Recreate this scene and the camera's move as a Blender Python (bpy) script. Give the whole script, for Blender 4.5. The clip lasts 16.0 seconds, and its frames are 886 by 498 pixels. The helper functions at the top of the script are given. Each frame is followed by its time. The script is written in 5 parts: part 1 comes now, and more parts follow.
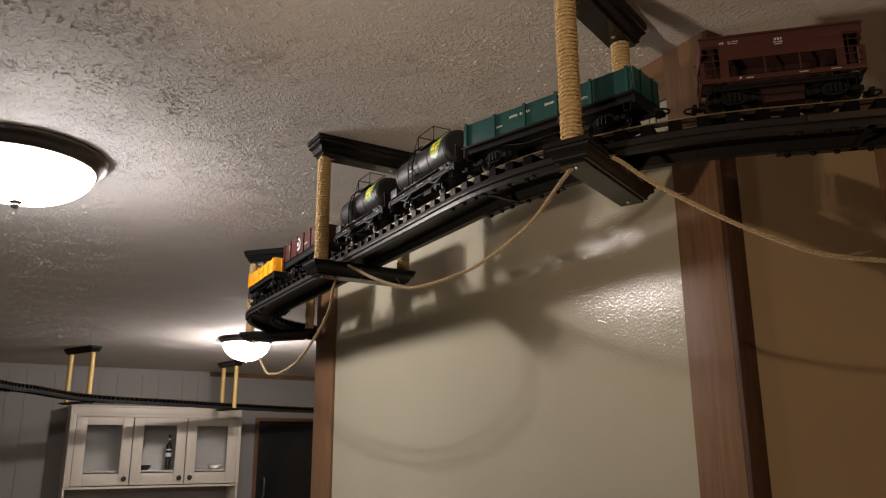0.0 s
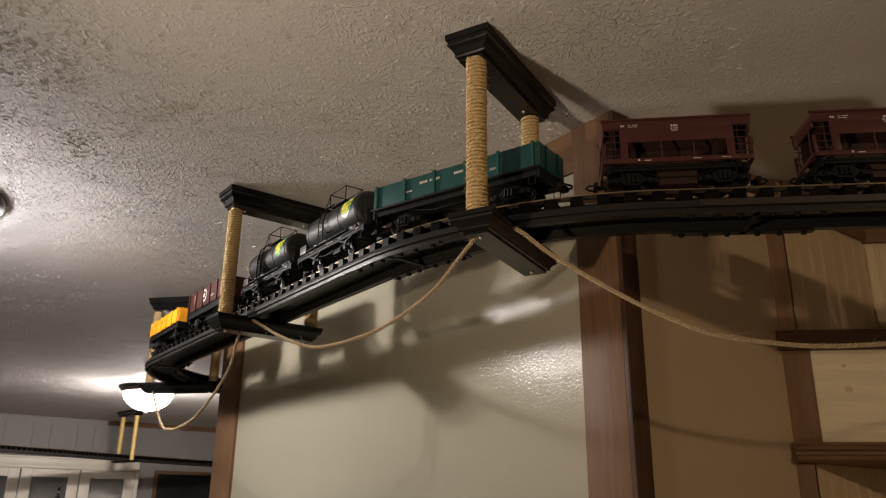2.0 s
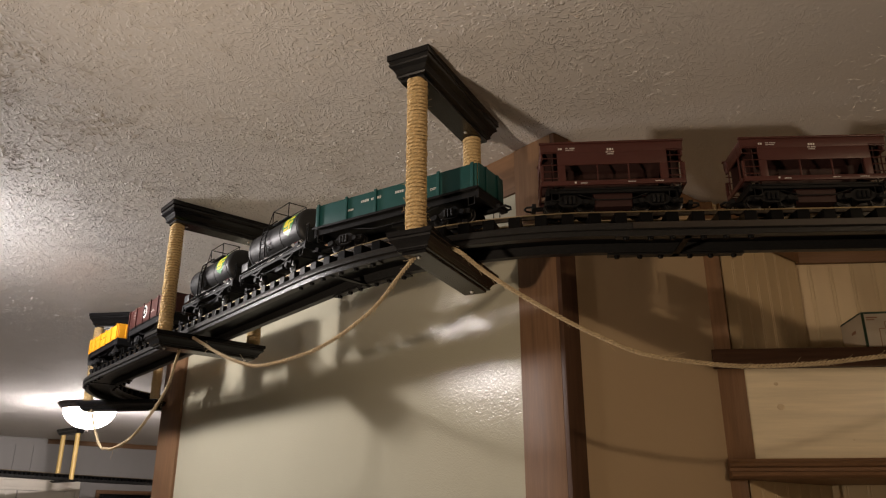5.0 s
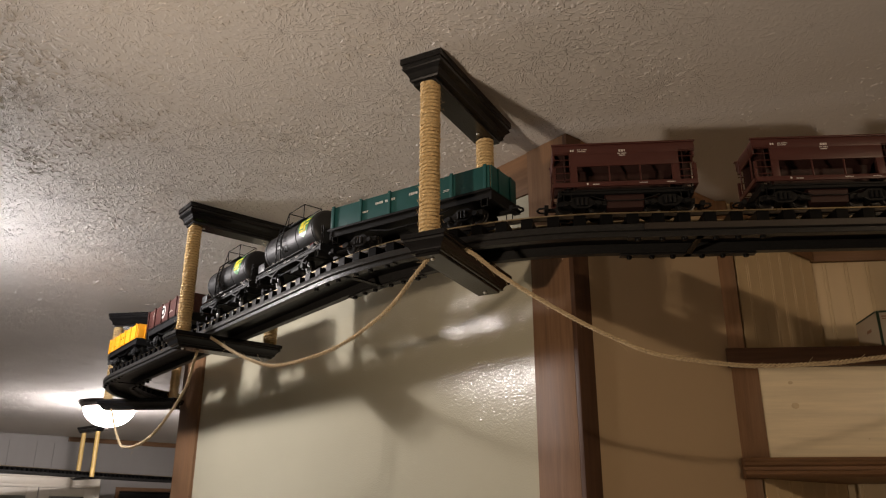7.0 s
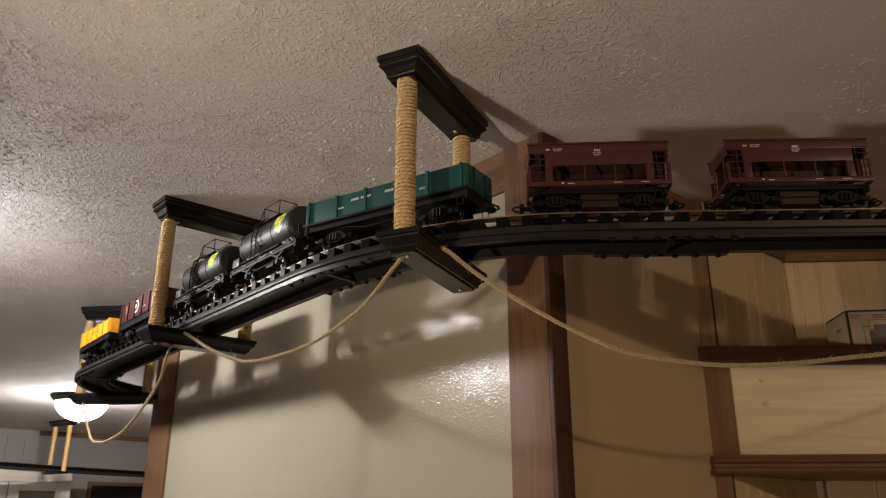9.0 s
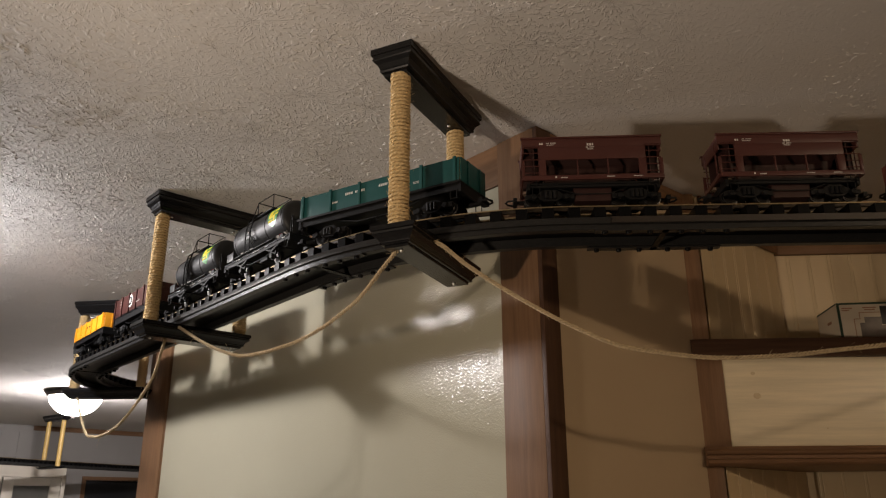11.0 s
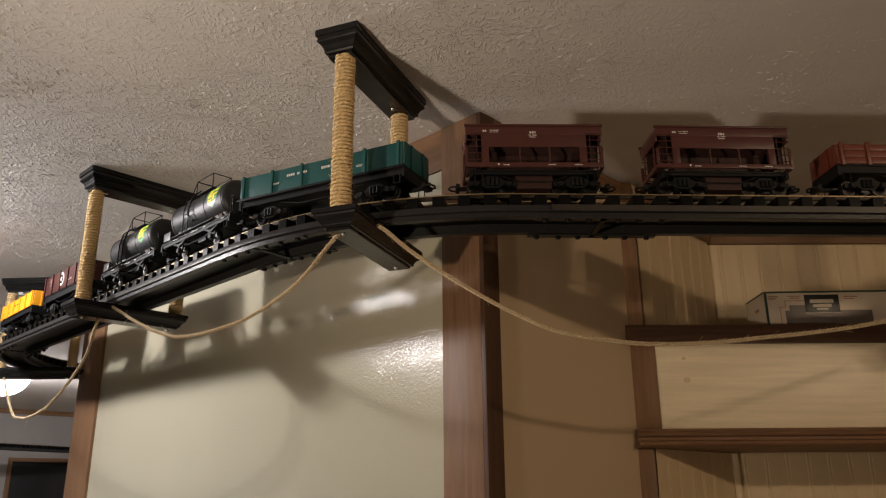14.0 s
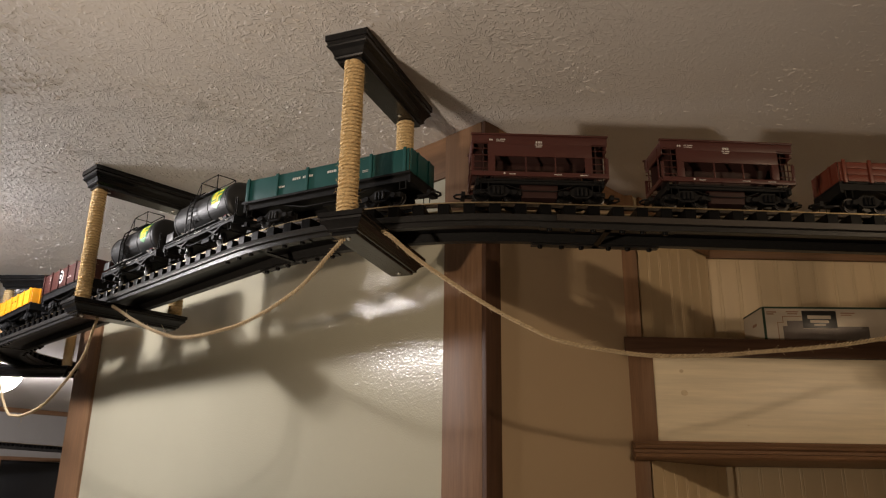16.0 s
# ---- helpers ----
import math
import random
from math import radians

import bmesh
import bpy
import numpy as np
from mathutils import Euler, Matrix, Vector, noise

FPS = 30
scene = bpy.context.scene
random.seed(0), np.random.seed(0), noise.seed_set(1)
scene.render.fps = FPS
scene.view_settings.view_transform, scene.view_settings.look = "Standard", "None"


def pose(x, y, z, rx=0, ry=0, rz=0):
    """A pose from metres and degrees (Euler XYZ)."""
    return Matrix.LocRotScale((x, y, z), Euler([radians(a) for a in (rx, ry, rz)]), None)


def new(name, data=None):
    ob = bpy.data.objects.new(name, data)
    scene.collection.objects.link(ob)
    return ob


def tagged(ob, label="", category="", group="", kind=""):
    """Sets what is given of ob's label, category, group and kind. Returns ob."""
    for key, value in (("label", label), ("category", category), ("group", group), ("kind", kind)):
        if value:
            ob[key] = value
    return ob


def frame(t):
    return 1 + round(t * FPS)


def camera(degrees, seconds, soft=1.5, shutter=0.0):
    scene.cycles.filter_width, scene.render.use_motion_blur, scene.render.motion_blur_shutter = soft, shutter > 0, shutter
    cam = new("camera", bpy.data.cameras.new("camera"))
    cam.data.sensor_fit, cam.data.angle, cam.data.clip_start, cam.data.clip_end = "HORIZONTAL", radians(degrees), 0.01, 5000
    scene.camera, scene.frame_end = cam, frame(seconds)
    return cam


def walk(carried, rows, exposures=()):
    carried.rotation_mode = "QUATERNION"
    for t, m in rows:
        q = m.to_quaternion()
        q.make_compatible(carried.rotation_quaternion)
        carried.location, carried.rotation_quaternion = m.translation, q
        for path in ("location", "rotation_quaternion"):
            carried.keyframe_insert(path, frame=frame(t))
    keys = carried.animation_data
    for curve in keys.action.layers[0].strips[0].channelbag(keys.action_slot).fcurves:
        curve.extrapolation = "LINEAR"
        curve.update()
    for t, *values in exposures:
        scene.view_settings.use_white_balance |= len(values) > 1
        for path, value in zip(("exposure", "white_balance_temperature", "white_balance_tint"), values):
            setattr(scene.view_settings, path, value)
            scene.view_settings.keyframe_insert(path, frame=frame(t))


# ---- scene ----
cam = camera(59.73, 16.0, soft=1.2)
PATH = [
    (0.0, pose(0.0000, 0.0000, 1.5342, 104.780, 0.286, 0.100)),
    (0.5, pose(0.0064, -0.0171, 1.5424, 105.361, -0.034, -1.870)),
    (1.0, pose(0.0133, -0.0189, 1.5488, 106.458, -0.419, -3.635)),
    (1.5, pose(0.0235, -0.0145, 1.5529, 107.832, -0.541, -5.148)),
    (2.0, pose(0.0339, -0.0092, 1.5561, 108.685, -0.584, -6.174)),
    (2.5, pose(0.0476, -0.0172, 1.5578, 109.141, -0.518, -7.182)),
    (3.0, pose(0.0551, -0.0169, 1.5582, 109.457, -0.246, -7.573)),
    (3.5, pose(0.0638, -0.0179, 1.5576, 109.698, 0.153, -8.495)),
    (6.0, pose(0.0592, -0.0237, 1.5652, 109.811, 0.021, -9.550)),
    (6.5, pose(0.0576, -0.0276, 1.5628, 109.714, -0.095, -8.963)),
    (7.0, pose(0.0630, -0.0410, 1.5634, 109.640, -0.094, -8.329)),
    (7.5, pose(0.0580, -0.0375, 1.5641, 109.533, -0.281, -8.217)),
    (8.0, pose(0.0591, -0.0322, 1.5630, 109.489, -0.563, -8.402)),
    (8.5, pose(0.0694, -0.0395, 1.5689, 109.350, -0.300, -9.732)),
    (11.0, pose(0.0685, -0.0497, 1.5666, 108.803, 0.170, -10.387)),
    (11.5, pose(0.0698, -0.0672, 1.5702, 108.403, 0.113, -11.102)),
    (12.0, pose(0.0667, -0.0646, 1.5689, 108.226, -0.021, -11.770)),
    (12.5, pose(0.0605, -0.0512, 1.5662, 107.842, -0.161, -12.175)),
    (13.0, pose(0.0616, -0.0521, 1.5652, 107.612, 0.188, -13.463)),
    (13.5, pose(0.0606, -0.0491, 1.5634, 107.458, 0.299, -14.201)),
    (14.0, pose(0.0687, -0.0571, 1.5705, 107.407, 0.458, -14.760)),
    (14.5, pose(0.0663, -0.0585, 1.5711, 107.563, 0.653, -14.684)),
    (15.0, pose(0.0614, -0.0627, 1.5732, 107.768, 0.611, -14.105)),
    (15.5, pose(0.0533, -0.0583, 1.5707, 107.949, 0.259, -13.022)),
    (16.0, pose(0.0489, -0.0576, 1.5669, 107.993, -0.753, -15.578)),
]
walk(cam, PATH, exposures=((0.0, -0.15, 7350, 19), (1.0, -0.07, 7300, 18), (2.5, 0.07, 7200, 17), (4.0, 0.27, 7100, 17), (8.5, 0.27, 7000, 17), (11.0, 0.18, 6900, 16), (12.5, 0.38, 6900, 16), (16.0, 0.43, 6900, 16)))

# ---- world and light ----
world = bpy.data.worlds.new("world")
scene.world = world
world.use_nodes = True
world.node_tree.nodes["Background"].inputs[0].default_value = (0.9, 0.95, 1.0, 1)
world.node_tree.nodes["Background"].inputs[1].default_value = 0.004

LAMP_POWER = 25.0       # emission of the frosted glass bowls
BULB = 37.0             # each of the two bulbs behind the glass
ROOM = pose(0.586, 1.533, 0, 0, 0, 31.0)        # x along the right-hand wall, y along the painted partition
HUTCH = ROOM @ pose(0.64, 0, 0, 0, 0, -45.0)    # x along the front of the corner hutch, y into it
CEIL = 2.44


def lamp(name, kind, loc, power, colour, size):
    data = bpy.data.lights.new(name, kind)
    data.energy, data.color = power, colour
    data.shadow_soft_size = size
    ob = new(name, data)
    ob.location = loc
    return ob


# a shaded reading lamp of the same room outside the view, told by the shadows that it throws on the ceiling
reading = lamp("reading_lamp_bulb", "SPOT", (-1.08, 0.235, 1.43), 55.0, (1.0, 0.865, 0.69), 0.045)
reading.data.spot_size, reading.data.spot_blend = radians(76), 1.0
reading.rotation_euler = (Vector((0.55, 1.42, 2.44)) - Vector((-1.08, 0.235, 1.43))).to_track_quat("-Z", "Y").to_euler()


# ---- materials ----
def mat(name, colour, rough=0.5, metal=0.0, vary=0.12, vscale=6.0, bump=0.0, bscale=80.0, stretch=(1, 1, 1), spec=0.5,
        colour2=None, coat=0.0, per_object=0.0, dist=0.002, bdetail=3.0):
    """A principled material with two scales of colour variation and fine relief."""
    m = bpy.data.materials.new(name)
    m.use_nodes = True
    nt = m.node_tree
    b = nt.nodes["Principled BSDF"]
    b.inputs["Roughness"].default_value = rough
    b.inputs["Metallic"].default_value = metal
    b.inputs["Specular IOR Level"].default_value = spec
    b.inputs["Coat Weight"].default_value = coat
    tc = nt.nodes.new("ShaderNodeTexCoord")
    mp = nt.nodes.new("ShaderNodeMapping")
    mp.inputs["Scale"].default_value = stretch
    nt.links.new(tc.outputs["Object"], mp.inputs["Vector"])
    n1 = nt.nodes.new("ShaderNodeTexNoise")
    n1.inputs["Scale"].default_value = vscale
    n1.inputs["Detail"].default_value = 6
    n1.inputs["Roughness"].default_value = 0.65
    nt.links.new(mp.outputs[0], n1.inputs["Vector"])
    ramp = nt.nodes.new("ShaderNodeMix")
    ramp.data_type = "RGBA"
    c2 = colour2 or tuple(c * (1 - 2.2 * vary) for c in colour)
    ramp.inputs["A"].default_value = (*[max(0, c) for c in c2], 1)
    ramp.inputs["B"].default_value = (*[min(1, c * (1 + vary)) for c in colour], 1)
    nt.links.new(n1.outputs["Fac"], ramp.inputs["Factor"])
    out = ramp.outputs["Result"]
    if per_object:
        oi = nt.nodes.new("ShaderNodeObjectInfo")
        mr = nt.nodes.new("ShaderNodeMapRange")
        mr.inputs["To Min"].default_value = 1 - per_object
        mr.inputs["To Max"].default_value = 1 + per_object
        nt.links.new(oi.outputs["Random"], mr.inputs["Value"])
        mu = nt.nodes.new("ShaderNodeMix")
        mu.data_type, mu.blend_type = "RGBA", "MULTIPLY"
        mu.inputs["Factor"].default_value = 1
        nt.links.new(out, mu.inputs["A"])
        nt.links.new(mr.outputs[0], mu.inputs["B"])
        out = mu.outputs["Result"]
    nt.links.new(out, b.inputs["Base Color"])
    rr = nt.nodes.new("ShaderNodeMapRange")
    rr.inputs["To Min"].default_value = max(0.02, rough * 0.8)
    rr.inputs["To Max"].default_value = min(1, rough * 1.25)
    nt.links.new(n1.outputs["Fac"], rr.inputs["Value"])
    nt.links.new(rr.outputs[0], b.inputs["Roughness"])
    if bump:
        n2 = nt.nodes.new("ShaderNodeTexNoise")
        n2.inputs["Scale"].default_value = bscale
        n2.inputs["Detail"].default_value = bdetail
        nt.links.new(mp.outputs[0], n2.inputs["Vector"])
        bp = nt.nodes.new("ShaderNodeBump")
        bp.inputs["Strength"].default_value = bump
        bp.inputs["Distance"].default_value = dist
        nt.links.new(n2.outputs["Fac"], bp.inputs["Height"])
        nt.links.new(bp.outputs[0], b.inputs["Normal"])
    return m


def ceiling_material():
    """Off-white plaster stippled with a stiff brush: rosettes of fine radial ridges; the larger strokes are geometry."""
    m = mat("ceiling_plaster", (0.725, 0.70, 0.68), 0.85, vary=0.06, vscale=1.5, spec=0.10)
    nt = m.node_tree
    n, link = nt.nodes, nt.links.new
    tc = n.new("ShaderNodeTexCoord")
    heights = []
    for size, shift, around, along in ((5.0, (0.0, 0.0, 0.0), 10.0, 62.0), (7.5, (3.7, 1.9, 0.0), 8.5, 76.0)):
        warp = n.new("ShaderNodeTexNoise")
        warp.inputs["Scale"].default_value = 14.0
        add = n.new("ShaderNodeVectorMath")
        add.operation = "MULTIPLY_ADD"
        add.inputs[1].default_value = (0.035, 0.035, 0.0)
        link(tc.outputs["Object"], warp.inputs["Vector"])
        link(warp.outputs["Color"], add.inputs[0])
        mv = n.new("ShaderNodeVectorMath")
        mv.inputs[1].default_value = shift
        link(tc.outputs["Object"], mv.inputs[0])
        link(mv.outputs[0], add.inputs[2])
        vor = n.new("ShaderNodeTexVoronoi")
        vor.voronoi_dimensions = "2D"
        vor.inputs["Scale"].default_value = size
        link(add.outputs[0], vor.inputs["Vector"])
        sub = n.new("ShaderNodeVectorMath")
        sub.operation = "SUBTRACT"
        link(add.outputs[0], sub.inputs[0])
        link(vor.outputs["Position"], sub.inputs[1])
        sep = n.new("ShaderNodeSeparateXYZ")
        link(sub.outputs[0], sep.inputs[0])
        turn = n.new("ShaderNodeMath")
        turn.operation = "ARCTAN2"
        link(sep.outputs["Y"], turn.inputs[0])
        link(sep.outputs["X"], turn.inputs[1])
        flat = n.new("ShaderNodeCombineXYZ")
        link(sep.outputs["X"], flat.inputs["X"])
        link(sep.outputs["Y"], flat.inputs["Y"])
        away = n.new("ShaderNodeVectorMath")
        away.operation = "LENGTH"
        link(flat.outputs[0], away.inputs[0])
        own = n.new("ShaderNodeSeparateColor")
        link(vor.outputs["Color"], own.inputs[0])
        polar = n.new("ShaderNodeCombineXYZ")
        for k, (sock, gain) in enumerate(((turn.outputs[0], around), (away.outputs["Value"], along), (own.outputs[0], 60.0))):
            mu = n.new("ShaderNodeMath")
            mu.operation = "MULTIPLY"
            mu.inputs[1].default_value = gain
            link(sock, mu.inputs[0])
            link(mu.outputs[0], polar.inputs[k])
        ridge = n.new("ShaderNodeTexNoise")
        ridge.inputs["Scale"].default_value = 1.0
        ridge.inputs["Detail"].default_value = 1.5
        link(polar.outputs[0], ridge.inputs["Vector"])
        cut = n.new("ShaderNodeMapRange")
        cut.interpolation_type = "SMOOTHSTEP"
        cut.inputs["From Min"].default_value = 0.555
        cut.inputs["From Max"].default_value = 0.675
        link(ridge.outputs["Fac"], cut.inputs["Value"])
        heights.append(cut.outputs[0])
    # the brush worked harder in some places than in others
    hard = n.new("ShaderNodeTexNoise")
    hard.inputs["Scale"].default_value = 2.2
    link(tc.outputs["Object"], hard.inputs["Vector"])
    top = n.new("ShaderNodeMath")
    top.operation = "MAXIMUM"
    link(heights[0], top.inputs[0])
    link(heights[1], top.inputs[1])
    grain = n.new("ShaderNodeTexNoise")
    grain.inputs["Scale"].default_value = 170.0
    grain.inputs["Detail"].default_value = 3.0
    link(tc.outputs["Object"], grain.inputs["Vector"])
    less = n.new("ShaderNodeMapRange")
    less.inputs["From Min"].default_value = 0.36
    less.inputs["From Max"].default_value = 0.56
    less.inputs["To Min"].default_value = 0.35
    link(hard.outputs["Fac"], less.inputs["Value"])
    across = n.new("ShaderNodeVectorMath")          # smoother towards the corner with the hutch
    across.operation = "DOT_PRODUCT"
    across.inputs[1].default_value = (0.857, -0.515, 0.0)
    link(tc.outputs["Object"], across.inputs[0])
    side = n.new("ShaderNodeMapRange")
    side.inputs["From Min"].default_value = -0.20
    side.inputs["From Max"].default_value = 0.45
    side.inputs["To Min"].default_value = 1.0
    side.inputs["To Max"].default_value = 0.10
    link(across.outputs["Value"], side.inputs["Value"])
    both = n.new("ShaderNodeMath")
    both.operation = "MULTIPLY"
    link(less.outputs[0], both.inputs[0])
    link(side.outputs[0], both.inputs[1])
    mul = n.new("ShaderNodeMath")
    mul.operation = "MULTIPLY"
    link(top.outputs[0], mul.inputs[0])
    link(both.outputs[0], mul.inputs[1])
    mix = n.new("ShaderNodeMath")
    mix.operation = "MULTIPLY_ADD"
    mix.inputs[1].default_value = 0.35
    link(grain.outputs["Fac"], mix.inputs[0])
    link(mul.outputs[0], mix.inputs[2])
    bp = n.new("ShaderNodeBump")
    bp.inputs["Strength"].default_value = 0.85
    bp.inputs["Distance"].default_value = 0.0019
    link(mix.outputs[0], bp.inputs["Height"])
    link(bp.outputs[0], n["Principled BSDF"].inputs["Normal"])
    return m


def glow(name, colour, strength):
    """Frosted glass: part of the bulbs' light goes straight through, the rest makes the glass glow."""
    m = bpy.data.materials.new(name)
    m.use_nodes = True
    nt = m.node_tree
    nt.nodes.remove(nt.nodes["Principled BSDF"])
    clear = nt.nodes.new("ShaderNodeBsdfTransparent")
    clear.inputs["Color"].default_value = (0.8, 0.8, 0.8, 1)
    lit = nt.nodes.new("ShaderNodeEmission")
    lit.inputs["Color"].default_value = (*colour, 1)
    lit.inputs["Strength"].default_value = strength
    both = nt.nodes.new("ShaderNodeAddShader")
    nt.links.new(clear.outputs[0], both.inputs[0])
    nt.links.new(lit.outputs[0], both.inputs[1])
    nt.links.new(both.outputs[0], nt.nodes["Material Output"].inputs["Surface"])
    return m


def glass_material():
    m = bpy.data.materials.new("window_glass")
    m.use_nodes = True
    b = m.node_tree.nodes["Principled BSDF"]
    b.inputs["Base Color"].default_value = (0.95, 0.97, 0.97, 1)
    b.inputs["Transmission Weight"].default_value = 1.0
    b.inputs["Roughness"].default_value = 0.02
    b.inputs["IOR"].default_value = 1.45
    return m


M_CEIL = ceiling_material()
M_CREAM = mat("gloss_cream_paint", (0.405, 0.378, 0.285), 0.15, vary=0.04, vscale=1.2, bump=0.42, bscale=270, spec=0.26, dist=0.0013, bdetail=0.6)
M_TAN = mat("satin_tan_paint", (0.47, 0.362, 0.242), 0.42, vary=0.05, vscale=1.5, bump=0.25, bscale=260, dist=0.001)
M_TRIM = mat("stained_wood_upright", (0.205, 0.112, 0.060), 0.46, spec=0.16, vary=0.30, vscale=90, stretch=(1, 1, 0.06), bump=0.2, bscale=120, dist=0.0008)
M_TRIMX = mat("stained_wood_level", (0.205, 0.112, 0.060), 0.46, spec=0.16, vary=0.30, vscale=90, stretch=(0.06, 1, 1), bump=0.2, bscale=120, dist=0.0008)
M_TRIMY = mat("stained_wood_lengthwise", (0.205, 0.112, 0.060), 0.46, spec=0.16, vary=0.30, vscale=90, stretch=(1, 0.06, 1), bump=0.2, bscale=120, dist=0.0008)
# darker copy of the trim stain, for the corner board's face turned from the light
M_TRIMSHADE = mat("shaded_stained_wood_upright", (0.085, 0.043, 0.025), 0.48, spec=0.16, vary=0.32, vscale=90, stretch=(1, 1, 0.06), bump=0.2, bscale=120, dist=0.0008)
# level trim stain darkened by the track's shadow on the upper shelf
M_TRIMSHADEX = mat("shaded_stained_wood_level", (0.085, 0.043, 0.025), 0.48, spec=0.16, vary=0.32, vscale=90, stretch=(0.06, 1, 1), bump=0.2, bscale=120, dist=0.0008)
M_BLACKWOOD = mat("black_painted_wood", (0.0085, 0.0084, 0.0090), 0.20, spec=0.36, vary=0.2, vscale=40, bump=0.06, bscale=150, dist=0.0005)
M_BED = mat("black_track_bed", (0.007, 0.0068, 0.007), 0.36, spec=0.10, vary=0.35, vscale=25, bump=0.15, bscale=90, dist=0.0008)
M_BEDSIDE = mat("scuffed_black_bed_side", (0.022, 0.0215, 0.021), 0.33, spec=0.18, vary=0.5, vscale=120, stretch=(1, 1, 3), bump=0.5, bscale=130, dist=0.0010, colour2=(0.006, 0.006, 0.006))
M_TIE = mat("black_plastic", (0.005, 0.005, 0.0053), 0.30, spec=0.07, vary=0.25, vscale=60, bump=0.25, bscale=220, dist=0.0006, per_object=0.25)
M_RAIL = mat("brass_rail", (0.48, 0.37, 0.22), 0.28, metal=1.0, vary=0.25, vscale=25)
M_SISAL = mat("sisal_rope", (0.74, 0.53, 0.27), 0.8, vary=0.36, vscale=230, bump=0.9, bscale=1100, spec=0.25, dist=0.0008)
M_RAILWEB = mat("tarnished_rail", (0.040, 0.028, 0.017), 0.5, metal=0.3, vary=0.3, vscale=40)
M_ROPE = mat("sisal_rope_loose", (0.59, 0.455, 0.28), 0.85, vary=0.40, vscale=210, bump=0.9, bscale=1100, spec=0.2, dist=0.0008)
M_DOWEL = mat("gilded_dowel", (0.60, 0.40, 0.13), 0.45, vary=0.15, vscale=40)
M_STEEL = mat("bright_steel", (0.62, 0.61, 0.58), 0.3, metal=1.0, vary=0.1, vscale=40)
M_WHEEL = mat("blackened_steel", (0.05, 0.048, 0.046), 0.36, metal=1.0, vary=0.2, vscale=60)
M_BEAD = mat("cream_beadboard", (0.585, 0.455, 0.28), 0.45, vary=0.10, vscale=9, stretch=(1, 1, 0.15), bump=0.12, bscale=120, per_object=0.05, dist=0.0006)
M_PINE = mat("whitewashed_pine", (0.74, 0.63, 0.44), 0.40, vary=0.19, vscale=62, stretch=(0.055, 1, 1), bump=0.2, bscale=70, dist=0.0008)
M_KNOT = mat("pine_knot", (0.60, 0.47, 0.30), 0.5, vary=0.2, vscale=60)
M_GREYWALL = mat("grey_wall_panel", (0.265, 0.25, 0.24), 0.55, vary=0.06, vscale=5, stretch=(1, 1, 0.2), bump=0.1, bscale=120, dist=0.0006)
M_WHITE = mat("white_cabinet_paint", (0.71, 0.655, 0.565), 0.4, vary=0.05, vscale=8, bump=0.08, bscale=120, dist=0.0006)
M_CABBACK = mat("dull_cabinet_back", (0.30, 0.285, 0.27), 0.6, vary=0.06, vscale=8)
M_BEDWOOD = mat("brown_bed_edge", (0.018, 0.011, 0.007), 0.5, vary=0.35, vscale=30, stretch=(0.2, 1, 1))
M_FLOOR = mat("tan_carpet", (0.20, 0.165, 0.125), 0.95, vary=0.2, vscale=14, bump=0.5, bscale=300)
M_WALL = mat("beige_wall_paint", (0.33, 0.28, 0.21), 0.6, vary=0.05, vscale=2, bump=0.1, bscale=200, dist=0.001)
M_BRONZE = mat("dark_bronze", (0.055, 0.045, 0.040), 0.35, metal=0.6, vary=0.2, vscale=30)
# dark door, bottle and bowls; also the darkness painted on the room behind the doorway
M_DARK = mat("dark_gloss_and_unlit_room", (0.012, 0.013, 0.015), 0.25, vary=0.2, vscale=4)
M_LAMPGLASS = glow("lit_frosted_glass", (0.89, 0.945, 1.0), LAMP_POWER)
M_LAMPGLASS_WARM = glow("lit_frosted_glass_warm", (1.0, 0.79, 0.54), LAMP_POWER * 0.40)
M_LAMPGLASS_FAR = glow("lit_frosted_glass_kitchen", (0.98, 0.97, 0.97), LAMP_POWER * 1.25)
M_GLASS = glass_material()


# ---- mesh helpers ----
def box(bm, x0, x1, y0, y1, z0, z1, bevel=0.0, m=None):
    vs = [bm.verts.new(p) for p in ((x0, y0, z0), (x1, y0, z0), (x1, y1, z0), (x0, y1, z0), (x0, y0, z1), (x1, y0, z1), (x1, y1, z1), (x0, y1, z1))]
    fs = [bm.faces.new([vs[i] for i in q]) for q in ((3, 2, 1, 0), (4, 5, 6, 7), (0, 1, 5, 4), (1, 2, 6, 5), (2, 3, 7, 6), (3, 0, 4, 7))]
    if m is not None:
        for v in vs:
            v.co = m @ v.co
    if bevel:
        es = list({e for f in fs for e in f.edges})
        bmesh.ops.bevel(bm, geom=es, offset=bevel, segments=2, affect="EDGES", profile=0.6)
    return bm


def rod(bm, p0, p1, r0, r1=None, seg=10, caps=True):
    p0, p1 = Vector(p0), Vector(p1)
    r1 = r0 if r1 is None else r1
    q = (p1 - p0).to_track_quat("Z", "Y")
    rings = []
    for p, r in ((p0, r0), (p1, r1)):
        rings.append([bm.verts.new(p + q @ Vector((math.cos(2 * math.pi * k / seg) * r, math.sin(2 * math.pi * k / seg) * r, 0))) for k in range(seg)])
    for k in range(seg):
        bm.faces.new((rings[0][k], rings[0][(k + 1) % seg], rings[1][(k + 1) % seg], rings[1][k]))
    if caps:
        bm.faces.new(rings[0][::-1])
        bm.faces.new(rings[1])
    return bm


